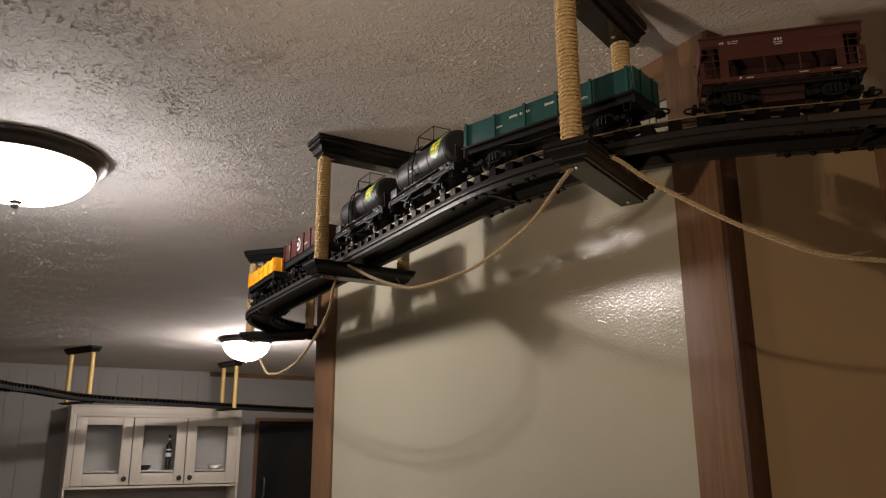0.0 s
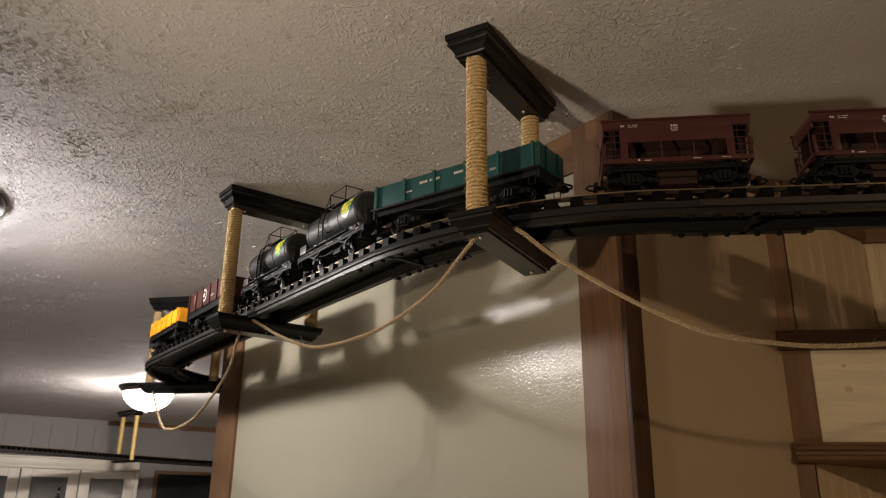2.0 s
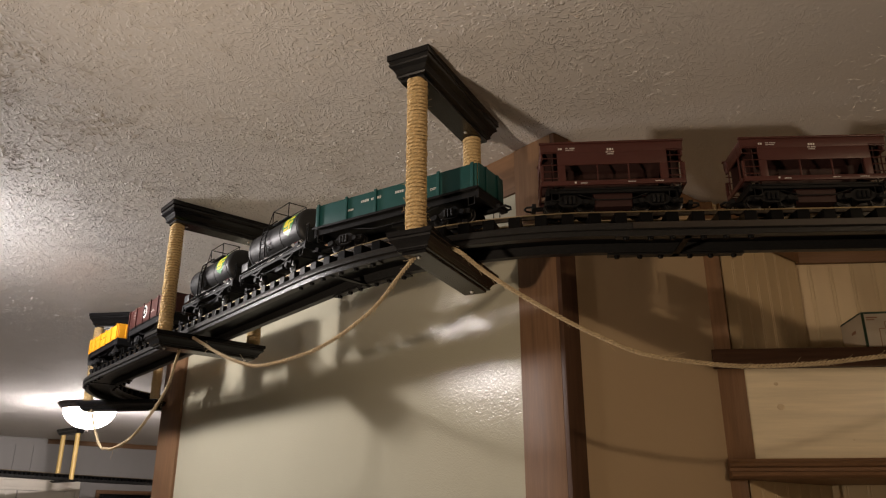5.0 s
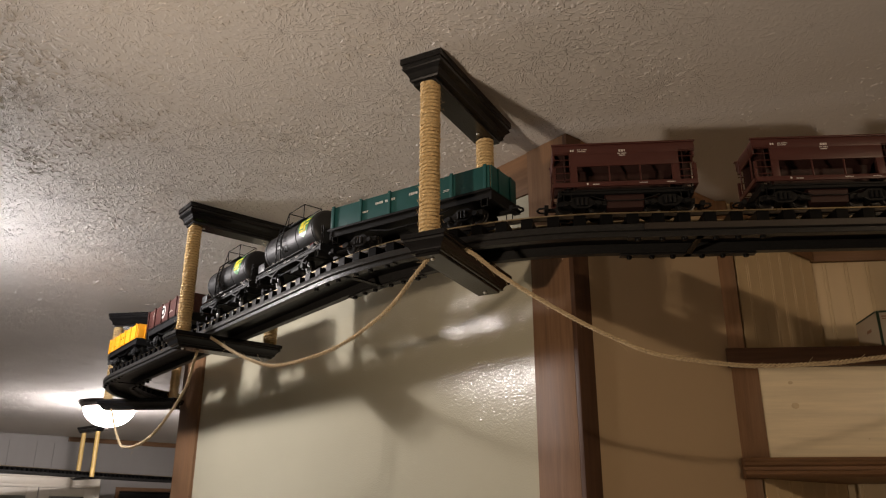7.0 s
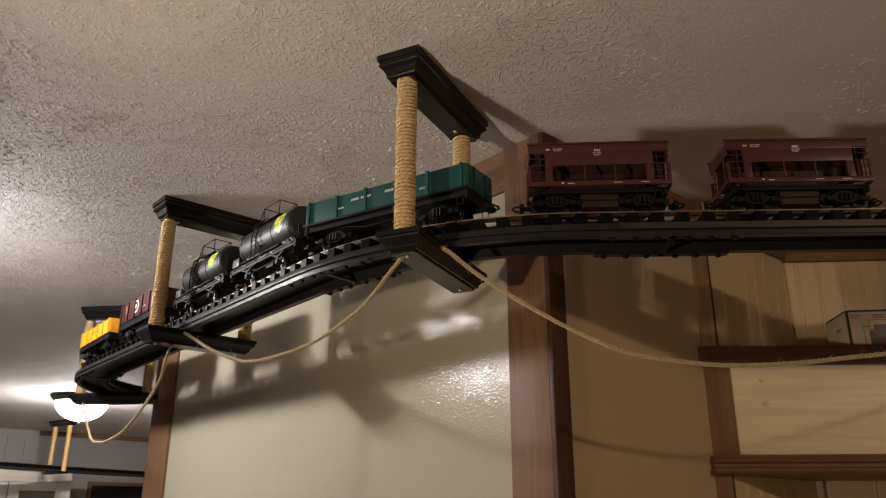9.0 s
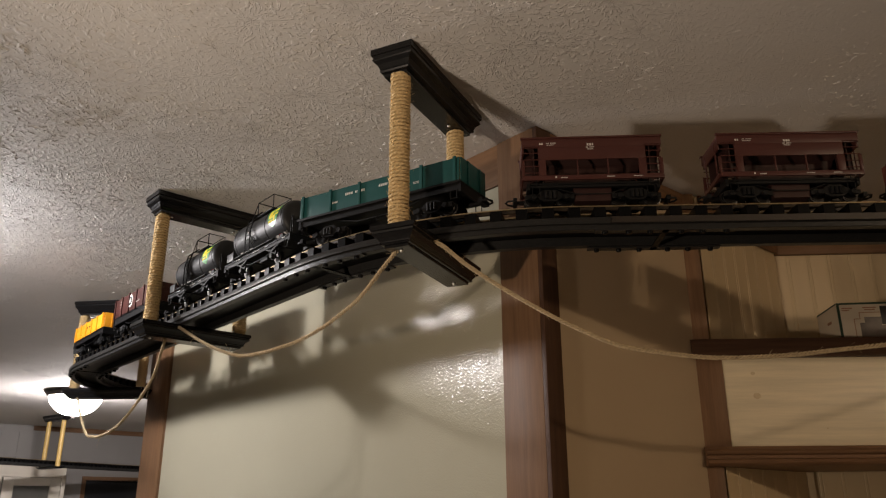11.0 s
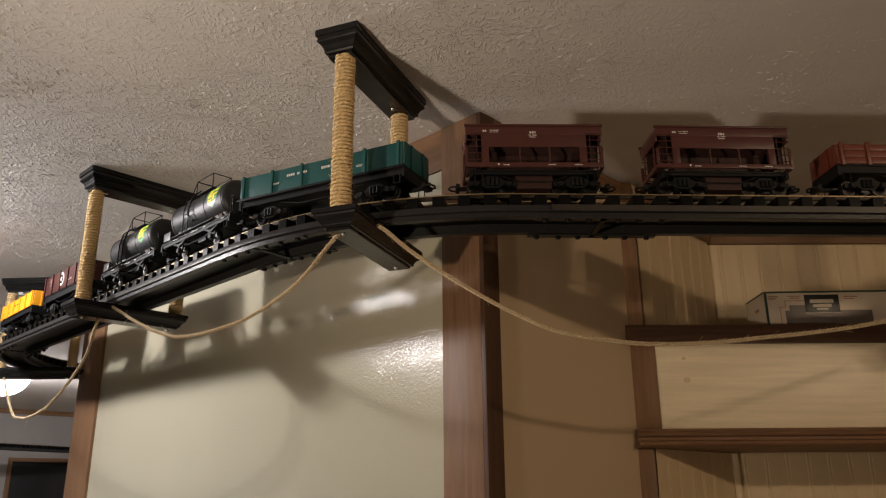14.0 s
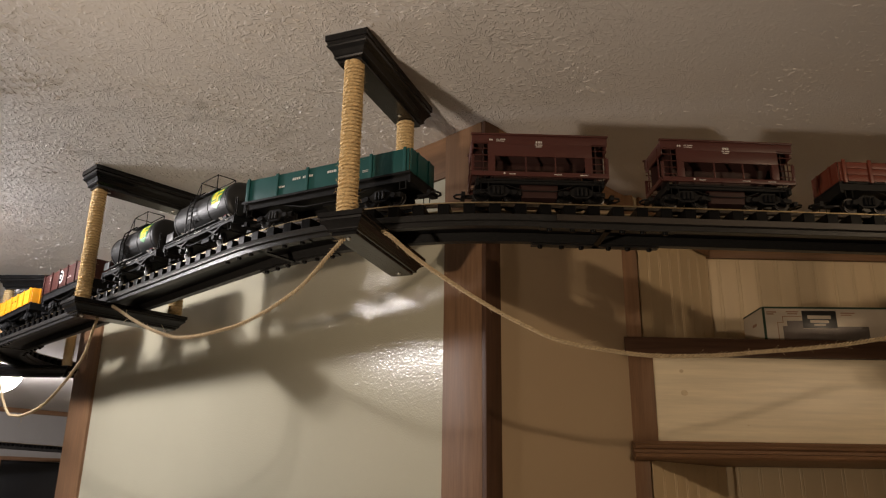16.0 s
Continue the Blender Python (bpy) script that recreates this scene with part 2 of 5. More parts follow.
def lathe(bm, profile, seg=24, m=Matrix()):
    """Turns (r, z) pairs about z."""
    rings = []
    for r, z in profile:
        if r < 1e-6:
            rings.append([bm.verts.new(m @ Vector((0, 0, z)))])
        else:
            rings.append([bm.verts.new(m @ Vector((math.cos(2 * math.pi * k / seg) * r, math.sin(2 * math.pi * k / seg) * r, z))) for k in range(seg)])
    for a, b in zip(rings, rings[1:]):
        for k in range(seg):
            q = [a[k % len(a)], a[(k + 1) % len(a)], b[(k + 1) % len(b)], b[k % len(b)]]
            q = list(dict.fromkeys(q))
            if len(q) > 2:
                bm.faces.new(q)
    return bm


def prism(bm, outline, y0, y1):
    """Extrudes an outline of (x, z) from y0 to y1."""
    a = [bm.verts.new((x, y0, z)) for x, z in outline]
    b = [bm.verts.new((x, y1, z)) for x, z in outline]
    n = len(outline)
    bm.faces.new(a)
    bm.faces.new(b[::-1])
    for k in range(n):
        bm.faces.new((a[k], b[k], b[(k + 1) % n], a[(k + 1) % n]))
    return bm


def sweep(bm, pts, r, seg=6, closed=False):
    """A tube along points."""
    pts = [Vector(p) for p in pts]
    rings = []
    prev = None
    for i, p in enumerate(pts):
        d = (pts[min(i + 1, len(pts) - 1)] - pts[max(i - 1, 0)]).normalized()
        side = prev if prev is not None else d.orthogonal()
        side = (side - d * side.dot(d)).normalized()
        prev = side
        up = d.cross(side)
        rr = r[i] if isinstance(r, (list, tuple)) else r
        rings.append([bm.verts.new(p + (side * math.cos(2 * math.pi * k / seg) + up * math.sin(2 * math.pi * k / seg)) * rr) for k in range(seg)])
    for a, b in zip(rings, rings[1:]):
        for k in range(seg):
            bm.faces.new((a[k], a[(k + 1) % seg], b[(k + 1) % seg], b[k]))
    bm.faces.new(rings[0][::-1])
    bm.faces.new(rings[-1])
    return bm


def finish(bm, name, material, smooth=False, angle=40):
    bmesh.ops.recalc_face_normals(bm, faces=bm.faces)
    me = bpy.data.meshes.new(name)
    bm.to_mesh(me)
    bm.free()
    me.materials.append(material)
    if smooth:
        me.polygons.foreach_set("use_smooth", [True] * len(me.polygons))
        me.set_sharp_from_angle(angle=radians(angle))
    return me


def part(name, bm, material, parent, label="", smooth=True):
    ob = new(name, finish(bm, name, material, smooth))
    ob.parent = parent
    if label:
        ob["label"] = label
    return ob


def share(name, me, parent, m):
    """A further piece on the same mesh."""
    ob = new(name, me)
    ob.parent = parent
    ob.matrix_basis = m
    return ob


def thing(name, m, label, category, group="", kind=""):
    ob = new(name)
    ob.empty_display_size = 0.05
    ob.matrix_basis = m
    return tagged(ob, label, category, group, kind)


def setting(name, bm, material, m=Matrix(), label="", smooth=True, category=""):
    ob = new(name, finish(bm, name, material, smooth))
    ob.matrix_basis = m
    return tagged(ob, label, category, kind="structure")


def nb():
    return bmesh.new()


# ---- the room ----
A0, A1, B0, B1 = -5.0, 3.2, -4.2, 8.0       # the room's edges along and across
AD = 0.64 + 1.5 * math.sqrt(0.5)             # the wall beyond the hutch

setting("floor", box(nb(), A0 - 0.1, A1 + 0.1, B0 - 0.1, B1 + 0.1, -0.1, 0), M_FLOOR, ROOM, "tan carpeted floor of the living room", category="floor")


def plaster_ceiling():
    """The slab with its brushed texture: fans of short raised strokes, one mesh."""
    rng = np.random.default_rng(5)
    slab = box(nb(), A0 - 0.1, A1 + 0.1, B0 - 0.1, B1 + 0.1, CEIL, CEIL + 0.1)
    bmesh.ops.recalc_face_normals(slab, faces=slab.faces)
    verts = [tuple(v.co) for v in slab.verts]
    slab.verts.index_update()
    faces = [tuple(v.index for v in f.verts) for f in slab.faces]
    slab.free()
    # fans of curved strokes from a stiff brush, close together over the room and sparser towards the hutch
    fans = 5200
    cx, cy = rng.uniform(-3.6, 2.4, fans), rng.uniform(0.70, 6.8, fans)
    far = np.hypot(cx, cy)
    keep = (cx > -0.74 * cy - 0.40) & (cx < 0.95 * cy + 0.35) & (rng.random(fans) < np.minimum(1.0, (2.2 / far) ** 1.0) * np.clip(1.0 - (cx - 0.45) / 0.55, 0.22, 1.0))
    cx, cy = cx[keep], cy[keep]
    fans = len(cx)
    count = rng.integers(10, 46, fans)
    fan = np.repeat(np.arange(fans), count)
    n = len(fan)
    a = rng.uniform(0, 6.28, fans)[fan] + rng.uniform(0, 1, n) * rng.uniform(0.9, 6.0, fans)[fan]
    r = rng.uniform(0.07, 0.18, fans)[fan] * np.sqrt(rng.uniform(0.02, 1.0, n))
    x, y = cx[fan] + r * np.cos(a), cy[fan] + r * np.sin(a)
    d = a + rng.normal(0, 0.42, n)
    length = rng.uniform(0.005, 0.012, n) + 0.016 * rng.random(n) ** 4
    width = rng.uniform(0.0016, 0.0031, n)
    high = rng.uniform(0.0005, 0.0014, n) * rng.uniform(0.55, 1.25, fans)[fan] * np.clip(1.0 - (x - 0.5) / 2.0, 0.6, 1.0)
    bend = rng.normal(0, 0.12, n) * length
    c, s = np.cos(d), np.sin(d)
    shape = ((-0.5, 0, 0), (-0.2, 0.5, 0), (-0.2, 0, -1.0), (-0.2, -0.5, 0), (0.2, 0.45, 0), (0.2, 0, -0.85), (0.2, -0.45, 0), (0.5, 0, 0))
    cloud = np.empty((n, 8, 3))
    turn = radians(31.0)
    for k, (lx, ly, lz) in enumerate(shape):
        px, py = lx * length, ly * width + bend * (1 - 4 * lx * lx)
        wx, wy = x + c * px - s * py - 0.586, y + s * px + c * py - 1.533
        cloud[:, k, 0] = wx * math.cos(turn) + wy * math.sin(turn)
        cloud[:, k, 1] = -wx * math.sin(turn) + wy * math.cos(turn)
        cloud[:, k, 2] = CEIL + (lz * high if lz else 0.0004)
    base = len(verts)
    tris = np.array(((0, 2, 1), (0, 3, 2), (1, 2, 5), (1, 5, 4), (2, 3, 6), (2, 6, 5), (4, 5, 7), (5, 6, 7)))
    verts += cloud.reshape(-1, 3).tolist()
    faces += (tris[None] + (base + 8 * np.arange(n))[:, None, None]).reshape(-1, 3).tolist()
    me = bpy.data.meshes.new("ceiling")
    me.from_pydata(verts, [], faces)
    me.materials.append(M_CEIL)
    me.update()
    ob = new("ceiling", me)
    ob.matrix_basis = ROOM
    return tagged(ob, "off-white ceiling with hand-brushed plaster texture", "ceiling", kind="structure")


plaster_ceiling()
setting("wall_partition", box(nb(), 0.010, 0.11, 0.1105, 2.235, 0, CEIL - 0.0005), M_CREAM, ROOM, "cream wall in glossy orange-peel paint", category="wall")
setting("wall_right", box(nb(), 0.04, 1.30, 0.010, 0.11, 0, CEIL - 0.0005), M_TAN, ROOM, "tan painted wall beside the corner hutch", category="wall")
setting("wall_side", box(nb(), AD, AD + 0.1, B0, 0.0, 0, CEIL - 0.0005), M_WALL, ROOM, "plain beige wall beyond the hutch", category="wall")
setting("wall_back", box(nb(), A0, AD, B0 - 0.1, B0, 0, CEIL - 0.0005), M_WALL, ROOM, "plain beige wall at the end of the living room", category="wall")
setting("wall_left", box(nb(), A0 - 0.1, A0, B0 - 0.1, B1, 0, CEIL - 0.0005), M_WALL, ROOM, "plain beige wall of the long room", category="wall")
setting("wall_kitchen_side", box(nb(), A1, A1 + 0.1, 0.2, B1, 0, CEIL - 0.0005), M_WALL, ROOM, "plain beige kitchen wall", category="wall")
setting("wall_kitchen_inner", box(nb(), 1.30, A1, 0.12, 0.2, 0, CEIL - 0.0005), M_WALL, ROOM, "plain wall behind the hutch", category="wall")
# the far kitchen wall with the doorway
wf = setting("wall_kitchen", box(nb(), A0, 1.60, B1, B1 + 0.1, 0, CEIL - 0.0005), M_GREYWALL, ROOM, "grey panelled kitchen wall with narrow grooves", category="wall")
setting("wall_over_door", box(nb(), 1.60, 2.42, B1, B1 + 0.1, 1.90, CEIL - 0.0005), M_GREYWALL, ROOM, "grey wall above the dark doorway", category="wall")
setting("wall_kitchen_end", box(nb(), 2.42, A1, B1, B1 + 0.1, 0, CEIL - 0.0005), M_GREYWALL, ROOM, "grey wall beside the dark doorway", category="wall")
# the room's lack of light is put into the colour of its surfaces
setting("wall_pantry", box(nb(), 1.4, 2.7, B1 + 0.9, B1 + 1.0, 0, CEIL), M_DARK, ROOM, "wall behind the doorway, coloured near-black for the unlit room", category="wall")
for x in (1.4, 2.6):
    setting("wall_pantry_side", box(nb(), x, x + 0.1, B1 + 0.1, B1 + 0.9, 0, CEIL), M_DARK, ROOM, "side wall coloured near-black for the unlit room", category="wall")
setting("ceiling_pantry", box(nb(), 1.4, 2.7, B1 + 0.11, B1 + 1.0, CEIL + 0.001, CEIL + 0.1), M_DARK, ROOM, "ceiling coloured near-black for the unlit room", category="ceiling")
setting("floor_pantry", box(nb(), 1.4, 2.7, B1 + 0.11, B1 + 1.0, -0.1, -0.001), M_DARK, ROOM, "floor coloured near-black for the unlit room", category="floor")

# stained trim boards
setting("trim_corner", box(nb(), 0.0, 0.053, 0.0123, 0.13, 0, CEIL - 0.001, 0.0006), M_TRIM, ROOM, "brown stained wooden corner board", category="trim")
# a separate strip so this face's shade can be put into its colour
setting("trim_corner_edge", box(nb(), 0.0003, 0.053, 0.0, 0.012, 0, CEIL - 0.001, 0.0008), M_TRIMSHADE, ROOM, "shaded face of the stained corner board, darkened in its colour", category="trim")
setting("trim_top_partition", box(nb(), 0.003, 0.04, 0.1305, 2.0475, 2.330, CEIL - 0.001, 0.0015), M_TRIMY, ROOM, "brown stained board along the ceiling", category="trim")
setting("trim_top_right", box(nb(), 0.0535, 0.66, 0.003, 0.04, 2.385, CEIL - 0.001, 0.0015), M_TRIMX, ROOM, "brown stained board along the ceiling", category="trim")
setting("trim_end", box(nb(), -0.001, 0.115, 2.048, 2.252, 0, CEIL - 0.001, 0.0015), M_TRIM, ROOM, "brown stained board at the end of the partition", category="trim")
setting("trim_door", box(box(box(nb(), 1.56, 1.60, B1 - 0.02, B1 + 0.005, 0, 1.8995, 0.002), 2.42, 2.46, B1 - 0.02, B1 + 0.005, 0, 1.8995, 0.002), 1.56, 2.46, B1 - 0.021, B1 + 0.005, 1.90, 1.94, 0.002), M_TRIM, ROOM, "brown stained casing round the dark doorway", category="trim")
setting("trim_kitchen_ceiling", box(nb(), 1.0, A1, B1 - 0.025, B1 - 0.001, CEIL - 0.05, CEIL - 0.001, 0.002), M_TRIMX, ROOM, "brown stained moulding under the kitchen ceiling", category="trim")


# ---- the corner hutch ----
def hutch():
    h = thing("corner_hutch", HUTCH, "built-in corner hutch with cream beadboard and brown shelves", "hutch", kind="structure")
    W, D = 1.5, 0.344
    side = pose(0, 0, 0, 0, 0, 45)                       # along the left inner side
    other = pose(W, 0, 0, 0, 0, 135)
    part("side_panel", box(nb(), 0.02, 0.52, -0.012, 0.008, 0.0, CEIL - 0.002, m=side), M_BEAD, h)
    part("side_panel", box(nb(), 0.0, 0.52, -0.008, 0.012, 0.0, CEIL - 0.002, m=other), M_BEAD, h)
    part("back_panel", box(nb(), D - 0.03, W - D + 0.03, D + 0.008, D + 0.03, 0.0, CEIL - 0.002), M_BEAD, h)
    # stiles, fascia and shelves
    part("stile", box(nb(), -0.021, 0.049, -0.006, 0.02, 1.722, 1.956, 0.0015), M_TRIM, h, "brown stained stile")
    part("stile", box(nb(), W - 0.049, W + 0.004, -0.006, 0.02, 1.722, 1.956, 0.0015), M_TRIM, h, "brown stained stile")
    for z0, z1 in ((2.005, CEIL - 0.004), (0.0, 1.6735)):
        part("stile", box(nb(), -0.021, 0.022, -0.008, 0.02, z0, z1, 0.0015), M_TRIM, h, "narrow brown stile")
        part("stile", box(nb(), W - 0.018, W + 0.004, -0.008, 0.02, z0, z1, 0.0015), M_TRIM, h, "narrow brown stile")
    fascia = part("fascia", box(nb(), 0.0495, W - 0.0495, -0.002, 0.018, 1.722, 1.956, 0.001), M_PINE, h, "whitewashed pine board with a knot and grain")
    for kx, kz, r in ((0.131, 1.855, 0.010), (0.127, 1.915, 0.006), (0.83, 1.80, 0.007), (0.30, 1.77, 0.0025)):
        bm = nb()
        lathe(bm, ((0, 0.0005), (r * 0.6, 0.0005), (r, 0)), 18, Matrix.Translation((kx, -0.0020, kz)) @ pose(0, 0, 0, 90, 0, 0) @ Matrix.Diagonal((1.0, 0.8, 1, 1)))
        part("knot", bm, M_KNOT, fascia)
    bm = prism(nb(), ((-0.024, 1.955), (-0.026, 1.975), (-0.026, 1.997), (-0.022, 2.005), (0.30, 2.005), (0.30, 1.955)), -0.032, W + 0.032)
    bm.transform(pose(0, 0, 0, 0, 0, 90) @ Matrix.Diagonal((1, -1, 1, 1)))
    # same stain as the lower shelf; the track's shadow is put into the colour
    part("shelf", bm, M_TRIMSHADEX, h, "brown upper shelf with the track's shadow in its colour")
    bm = prism(nb(), ((-0.026, 1.674), (-0.040, 1.678), (-0.044, 1.682), (-0.040, 1.690), (-0.028, 1.693), (-0.026, 1.701), (-0.036, 1.705), (-0.038, 1.711), (-0.034, 1.716), (-0.022, 1.719), (-0.020, 1.724), (0.30, 1.724), (0.30, 1.674)), -0.024, W + 0.036)
    bm.transform(pose(0, 0, 0, 0, 0, 90) @ Matrix.Diagonal((1, -1, 1, 1)))
    part("shelf", bm, M_TRIMX, h, "brown lower shelf with a moulded edge")
    # boards along the top of the niche, at the inner corner and under the lower shelf
    part("top_board", box(nb(), D - 0.02, W - D + 0.02, D - 0.018, D - 0.002, 2.353, CEIL - 0.004, 0.001), M_TRIMX, h, "brown board at the top of the niche")
    part("top_board", box(nb(), 0.03, 0.485, -0.030, -0.022, 2.354, CEIL - 0.006, 0.001, m=side), M_TRIMX, h, "brown board at the top of the niche")
    part("corner_strip", box(nb(), D + 0.01, D + 0.03, D - 0.016, D - 0.002, 0.0, 1.6735, 0.001), M_BEAD, h)
    # beadboard: separate tongued boards, each with a bead along one edge
    def board(z0, z1, w=0.0655):
        out = [(0.0, -0.0047), (0.0014, -0.006), (w - 0.012, -0.006), (w - 0.0106, -0.0049), (w - 0.0090, -0.0062),
               (w - 0.0032, -0.0062), (w - 0.0015, -0.0055), (w, -0.0047)]
        bm = nb()
        a = [bm.verts.new((x, y, z0)) for x, y in out]
        b = [bm.verts.new((x, y, z1)) for x, y in out]
        for k in range(len(out) - 1):
            bm.faces.new((a[k], a[k + 1], b[k + 1], b[k]))
        bm.faces.new(a)
        bm.faces.new(b[::-1])
        return finish(bm, "board", M_BEAD)
    up, low = board(2.006, CEIL - 0.008), board(0.9, 1.6735)
    for me in (up, low):
        for k in range(12):
            share("board", me, h, pose(D - 0.005 + k * 0.0655, D + 0.0075, 0))
        for k in range(7):
            share("board", me, h, side @ pose(0.024 + k * 0.0655, -0.0125, 0))
    return h


hutch()


# ---- lamps on the ceiling ----
def ceiling_lamp(loc, glass, colour, share_of, rim, turn, deep=0.112):
    """A flush lamp: stepped rim, frosted bowl, finial, and two bulbs behind the glass."""
    t = thing("ceiling_lamp", Matrix.Translation(loc), "lit frosted glass dome lamp with a dark bronze rim", "ceiling lamp", "dome lamps on the ceiling")
    bm = nb()
    lathe(bm, ((0, -0.001), (rim, -0.001), (rim + 0.001, -0.010), (rim - 0.006, -0.022), (rim - 0.016, -0.031), (rim - 0.026, -0.040), (rim - 0.030, -0.047), (rim - 0.036, -0.048), (rim - 0.040, -0.036), (rim - 0.06, -0.02), (0, -0.016)), 64)
    part("rim", bm, M_BRONZE, t, "stepped dark bronze rim")
    bm = nb()
    b = rim - 0.037
    prof = [(b * math.cos(k / 12 * math.pi / 2), -0.040 - deep * math.sin(k / 12 * math.pi / 2)) for k in range(13)]
    prof[-1] = (0, prof[-1][1])
    lathe(bm, prof, 48)
    part("bowl", bm, glass, t, "glowing frosted glass bowl")
    bm = nb()
    lathe(bm, ((0, 0.004), (0.016, 0.002), (0.020, -0.004), (0.012, -0.010), (0.013, -0.016), (0.008, -0.024), (0, -0.026)), 16, Matrix.Translation((0, 0, -0.040 - deep)))
    part("finial", bm, M_BRONZE, t, "small bronze finial")
    for k in (-1, 1):
        w = radians(turn)
        lamp("bulb", "POINT", (loc[0] + k * 0.065 * math.cos(w), loc[1] + k * 0.065 * math.sin(w), loc[2] - 0.072), BULB * share_of, colour, 0.030)
    return t


ceiling_lamp((-1.312, 2.250, CEIL), M_LAMPGLASS, (0.94, 0.945, 0.955), 1.0, 0.252, 20)
ceiling_lamp((-1.60, 6.24, CEIL), M_LAMPGLASS_FAR, (0.98, 0.97, 0.97), 1.15, 0.222, 60, 0.145)
ceiling_lamp((2.04, -1.10, CEIL), M_LAMPGLASS_WARM, (1.0, 0.79, 0.54), 0.60, 0.252, 30)


# ---- the hangers ----
def moulding(bm, length, width, steps):
    """A stepped plate: rings of (inset, z)."""
    rings = []
    for i, z in steps:
        l, w = length / 2 - i, width / 2 - i
        rings.append([bm.verts.new(p) for p in ((-l, -w, z), (l, -w, z), (l, w, z), (-l, w, z))])
    for a, b in zip(rings, rings[1:]):
        for k in range(4):
            bm.faces.new((a[k], a[(k + 1) % 4], b[(k + 1) % 4], b[k]))
    bm.faces.new(rings[0])
    bm.faces.new(rings[-1][::-1])
    return bm


STEPS = ((0.0, 0.0), (0.0, 0.012), (0.003, 0.014), (0.004, 0.019), (0.002, 0.0215), (0.0035, 0.024), (0.010, 0.030), (0.014, 0.038),
         (0.015, 0.0405), (0.0135, 0.043), (0.0155, 0.046), (0.0205, 0.0475), (0.021, 0.054))
POST = 0.134
Z_PLATE = 2.062          # top of the lower plate


def wound_post(z0, z1, r=0.0138, cord=0.0040):
    """Two-ply cord wound tightly round a post, with loose fibres."""
    bm = nb()
    rod(bm, (0, 0, z0), (0, 0, z1), r, seg=16)
    turns = (z1 - z0) / (cord * 1.95)
    n = int(turns * 36)
    for ply in (0, 1):
        pts, rad = [], []
        for k in range(n + 1):
            a = 2 * math.pi * turns * k / n
            tw = k * 0.86 + ply * math.pi + 1.5 * noise.noise((k * 0.04, 2.2, 0.7))
            wob = noise.noise((k * 0.05, z0 * 7, 1.3))
            rr = r + cord * (0.80 + 0.30 * math.cos(tw)) + 0.0009 * wob
            z = z0 + cord + (z1 - z0 - 2 * cord) * k / n + cord * 0.28 * math.sin(tw) + 0.0014 * noise.noise((k * 0.045, 3.1, z0))
            pts.append((rr * math.cos(a), rr * math.sin(a), z))
            rad.append(cord * 0.62 * (1 + 0.30 * noise.noise((k * 0.22, 5.7, ply))))
        sweep(bm, pts, rad, 5)
    rng = random.Random(int(z1 * 1000))
    for k in range(110):
        a, z = rng.uniform(0, 6.28), rng.uniform(z0 + 0.01, z1 - 0.01)
        d = Vector((math.cos(a), math.sin(a), 0))
        t = Vector((-d.y, d.x, rng.uniform(-0.7, 0.7)))
        p = d * (r + cord * 1.6) + Vector((0, 0, z))
        L = rng.uniform(0.004, 0.014)
        sweep(bm, [p, p + t * L * 0.5 + d * L * 0.25, p + t * L + d * L * 0.35 + Vector((0, 0, rng.uniform(-0.004, 0.004)))], 0.00022, 3)
    return bm


POST_MESH = finish(wound_post(Z_PLATE - 0.001, CEIL - 0.0555), "post", M_SISAL, True)


def hanger(x, y, turn, label, slip=0.0, skew=0.0, half=POST):
    h = thing("track_hanger", pose(x, y, 0, 0, 0, turn), label, "track hanger", "hangers that carry the track")
    bm = moulding(nb(), 0.346 + 2 * (half - POST), 0.092, STEPS)
    bm.transform(Matrix.Translation((0.011, 0, CEIL - 0.0005)) @ pose(0.16, 0, 0, 0, 0, skew) @ pose(-0.16, 0, 0) @ Matrix.Diagonal((1, 1, -1.04, 1)))
    top = part("upper_plate", bm, M_BLACKWOOD, h, "black stepped moulding screwed to the ceiling", smooth=False)
    bm = moulding(nb(), 0.324 + 2 * (half - POST), 0.090, [(i, -z * 0.74) for i, z in STEPS])
    bm.transform(Matrix.Translation((0, 0, Z_PLATE)))
    low = part("lower_plate", bm, M_BLACKWOOD, h, "black stepped moulding under the track", smooth=False)
    for sx in (-half, half):
        share("post", POST_MESH, h, pose(sx + slip, 0, 0, 0, 0, sx * 500 + turn))["label"] = "round post wound with sisal cord"
        bm = lathe(nb(), ((0, 0.002), (0.0042, 0.002), (0.0042, -0.0005), (0.003, -0.0025), (0, -0.003)), 12, Matrix.Translation((sx * 0.9, 0, Z_PLATE - 0.0405)))
        part("bolt", bm, M_STEEL, low)
    for sx in (-0.10, 0.10):
        bm = lathe(nb(), ((0, 0.002), (0.004, 0.002), (0.004, -0.0005), (0.0028, -0.0022), (0, -0.0028)), 10, Matrix.Translation((sx * 0.98, 0.0, CEIL - 0.0566)))
        part("bolt", bm, M_STEEL, top)
    return h


HANGER_LABEL = "black moulded plates joined by two sisal-wound posts"
hanger(0.306, 1.386, 55.2, HANGER_LABEL, 0.0, -1.6)
hanger(-0.245, 2.213, 31.5, HANGER_LABEL, 0.010)
hanger(-0.737, 3.437, -17.5, HANGER_LABEL, half=0.150)


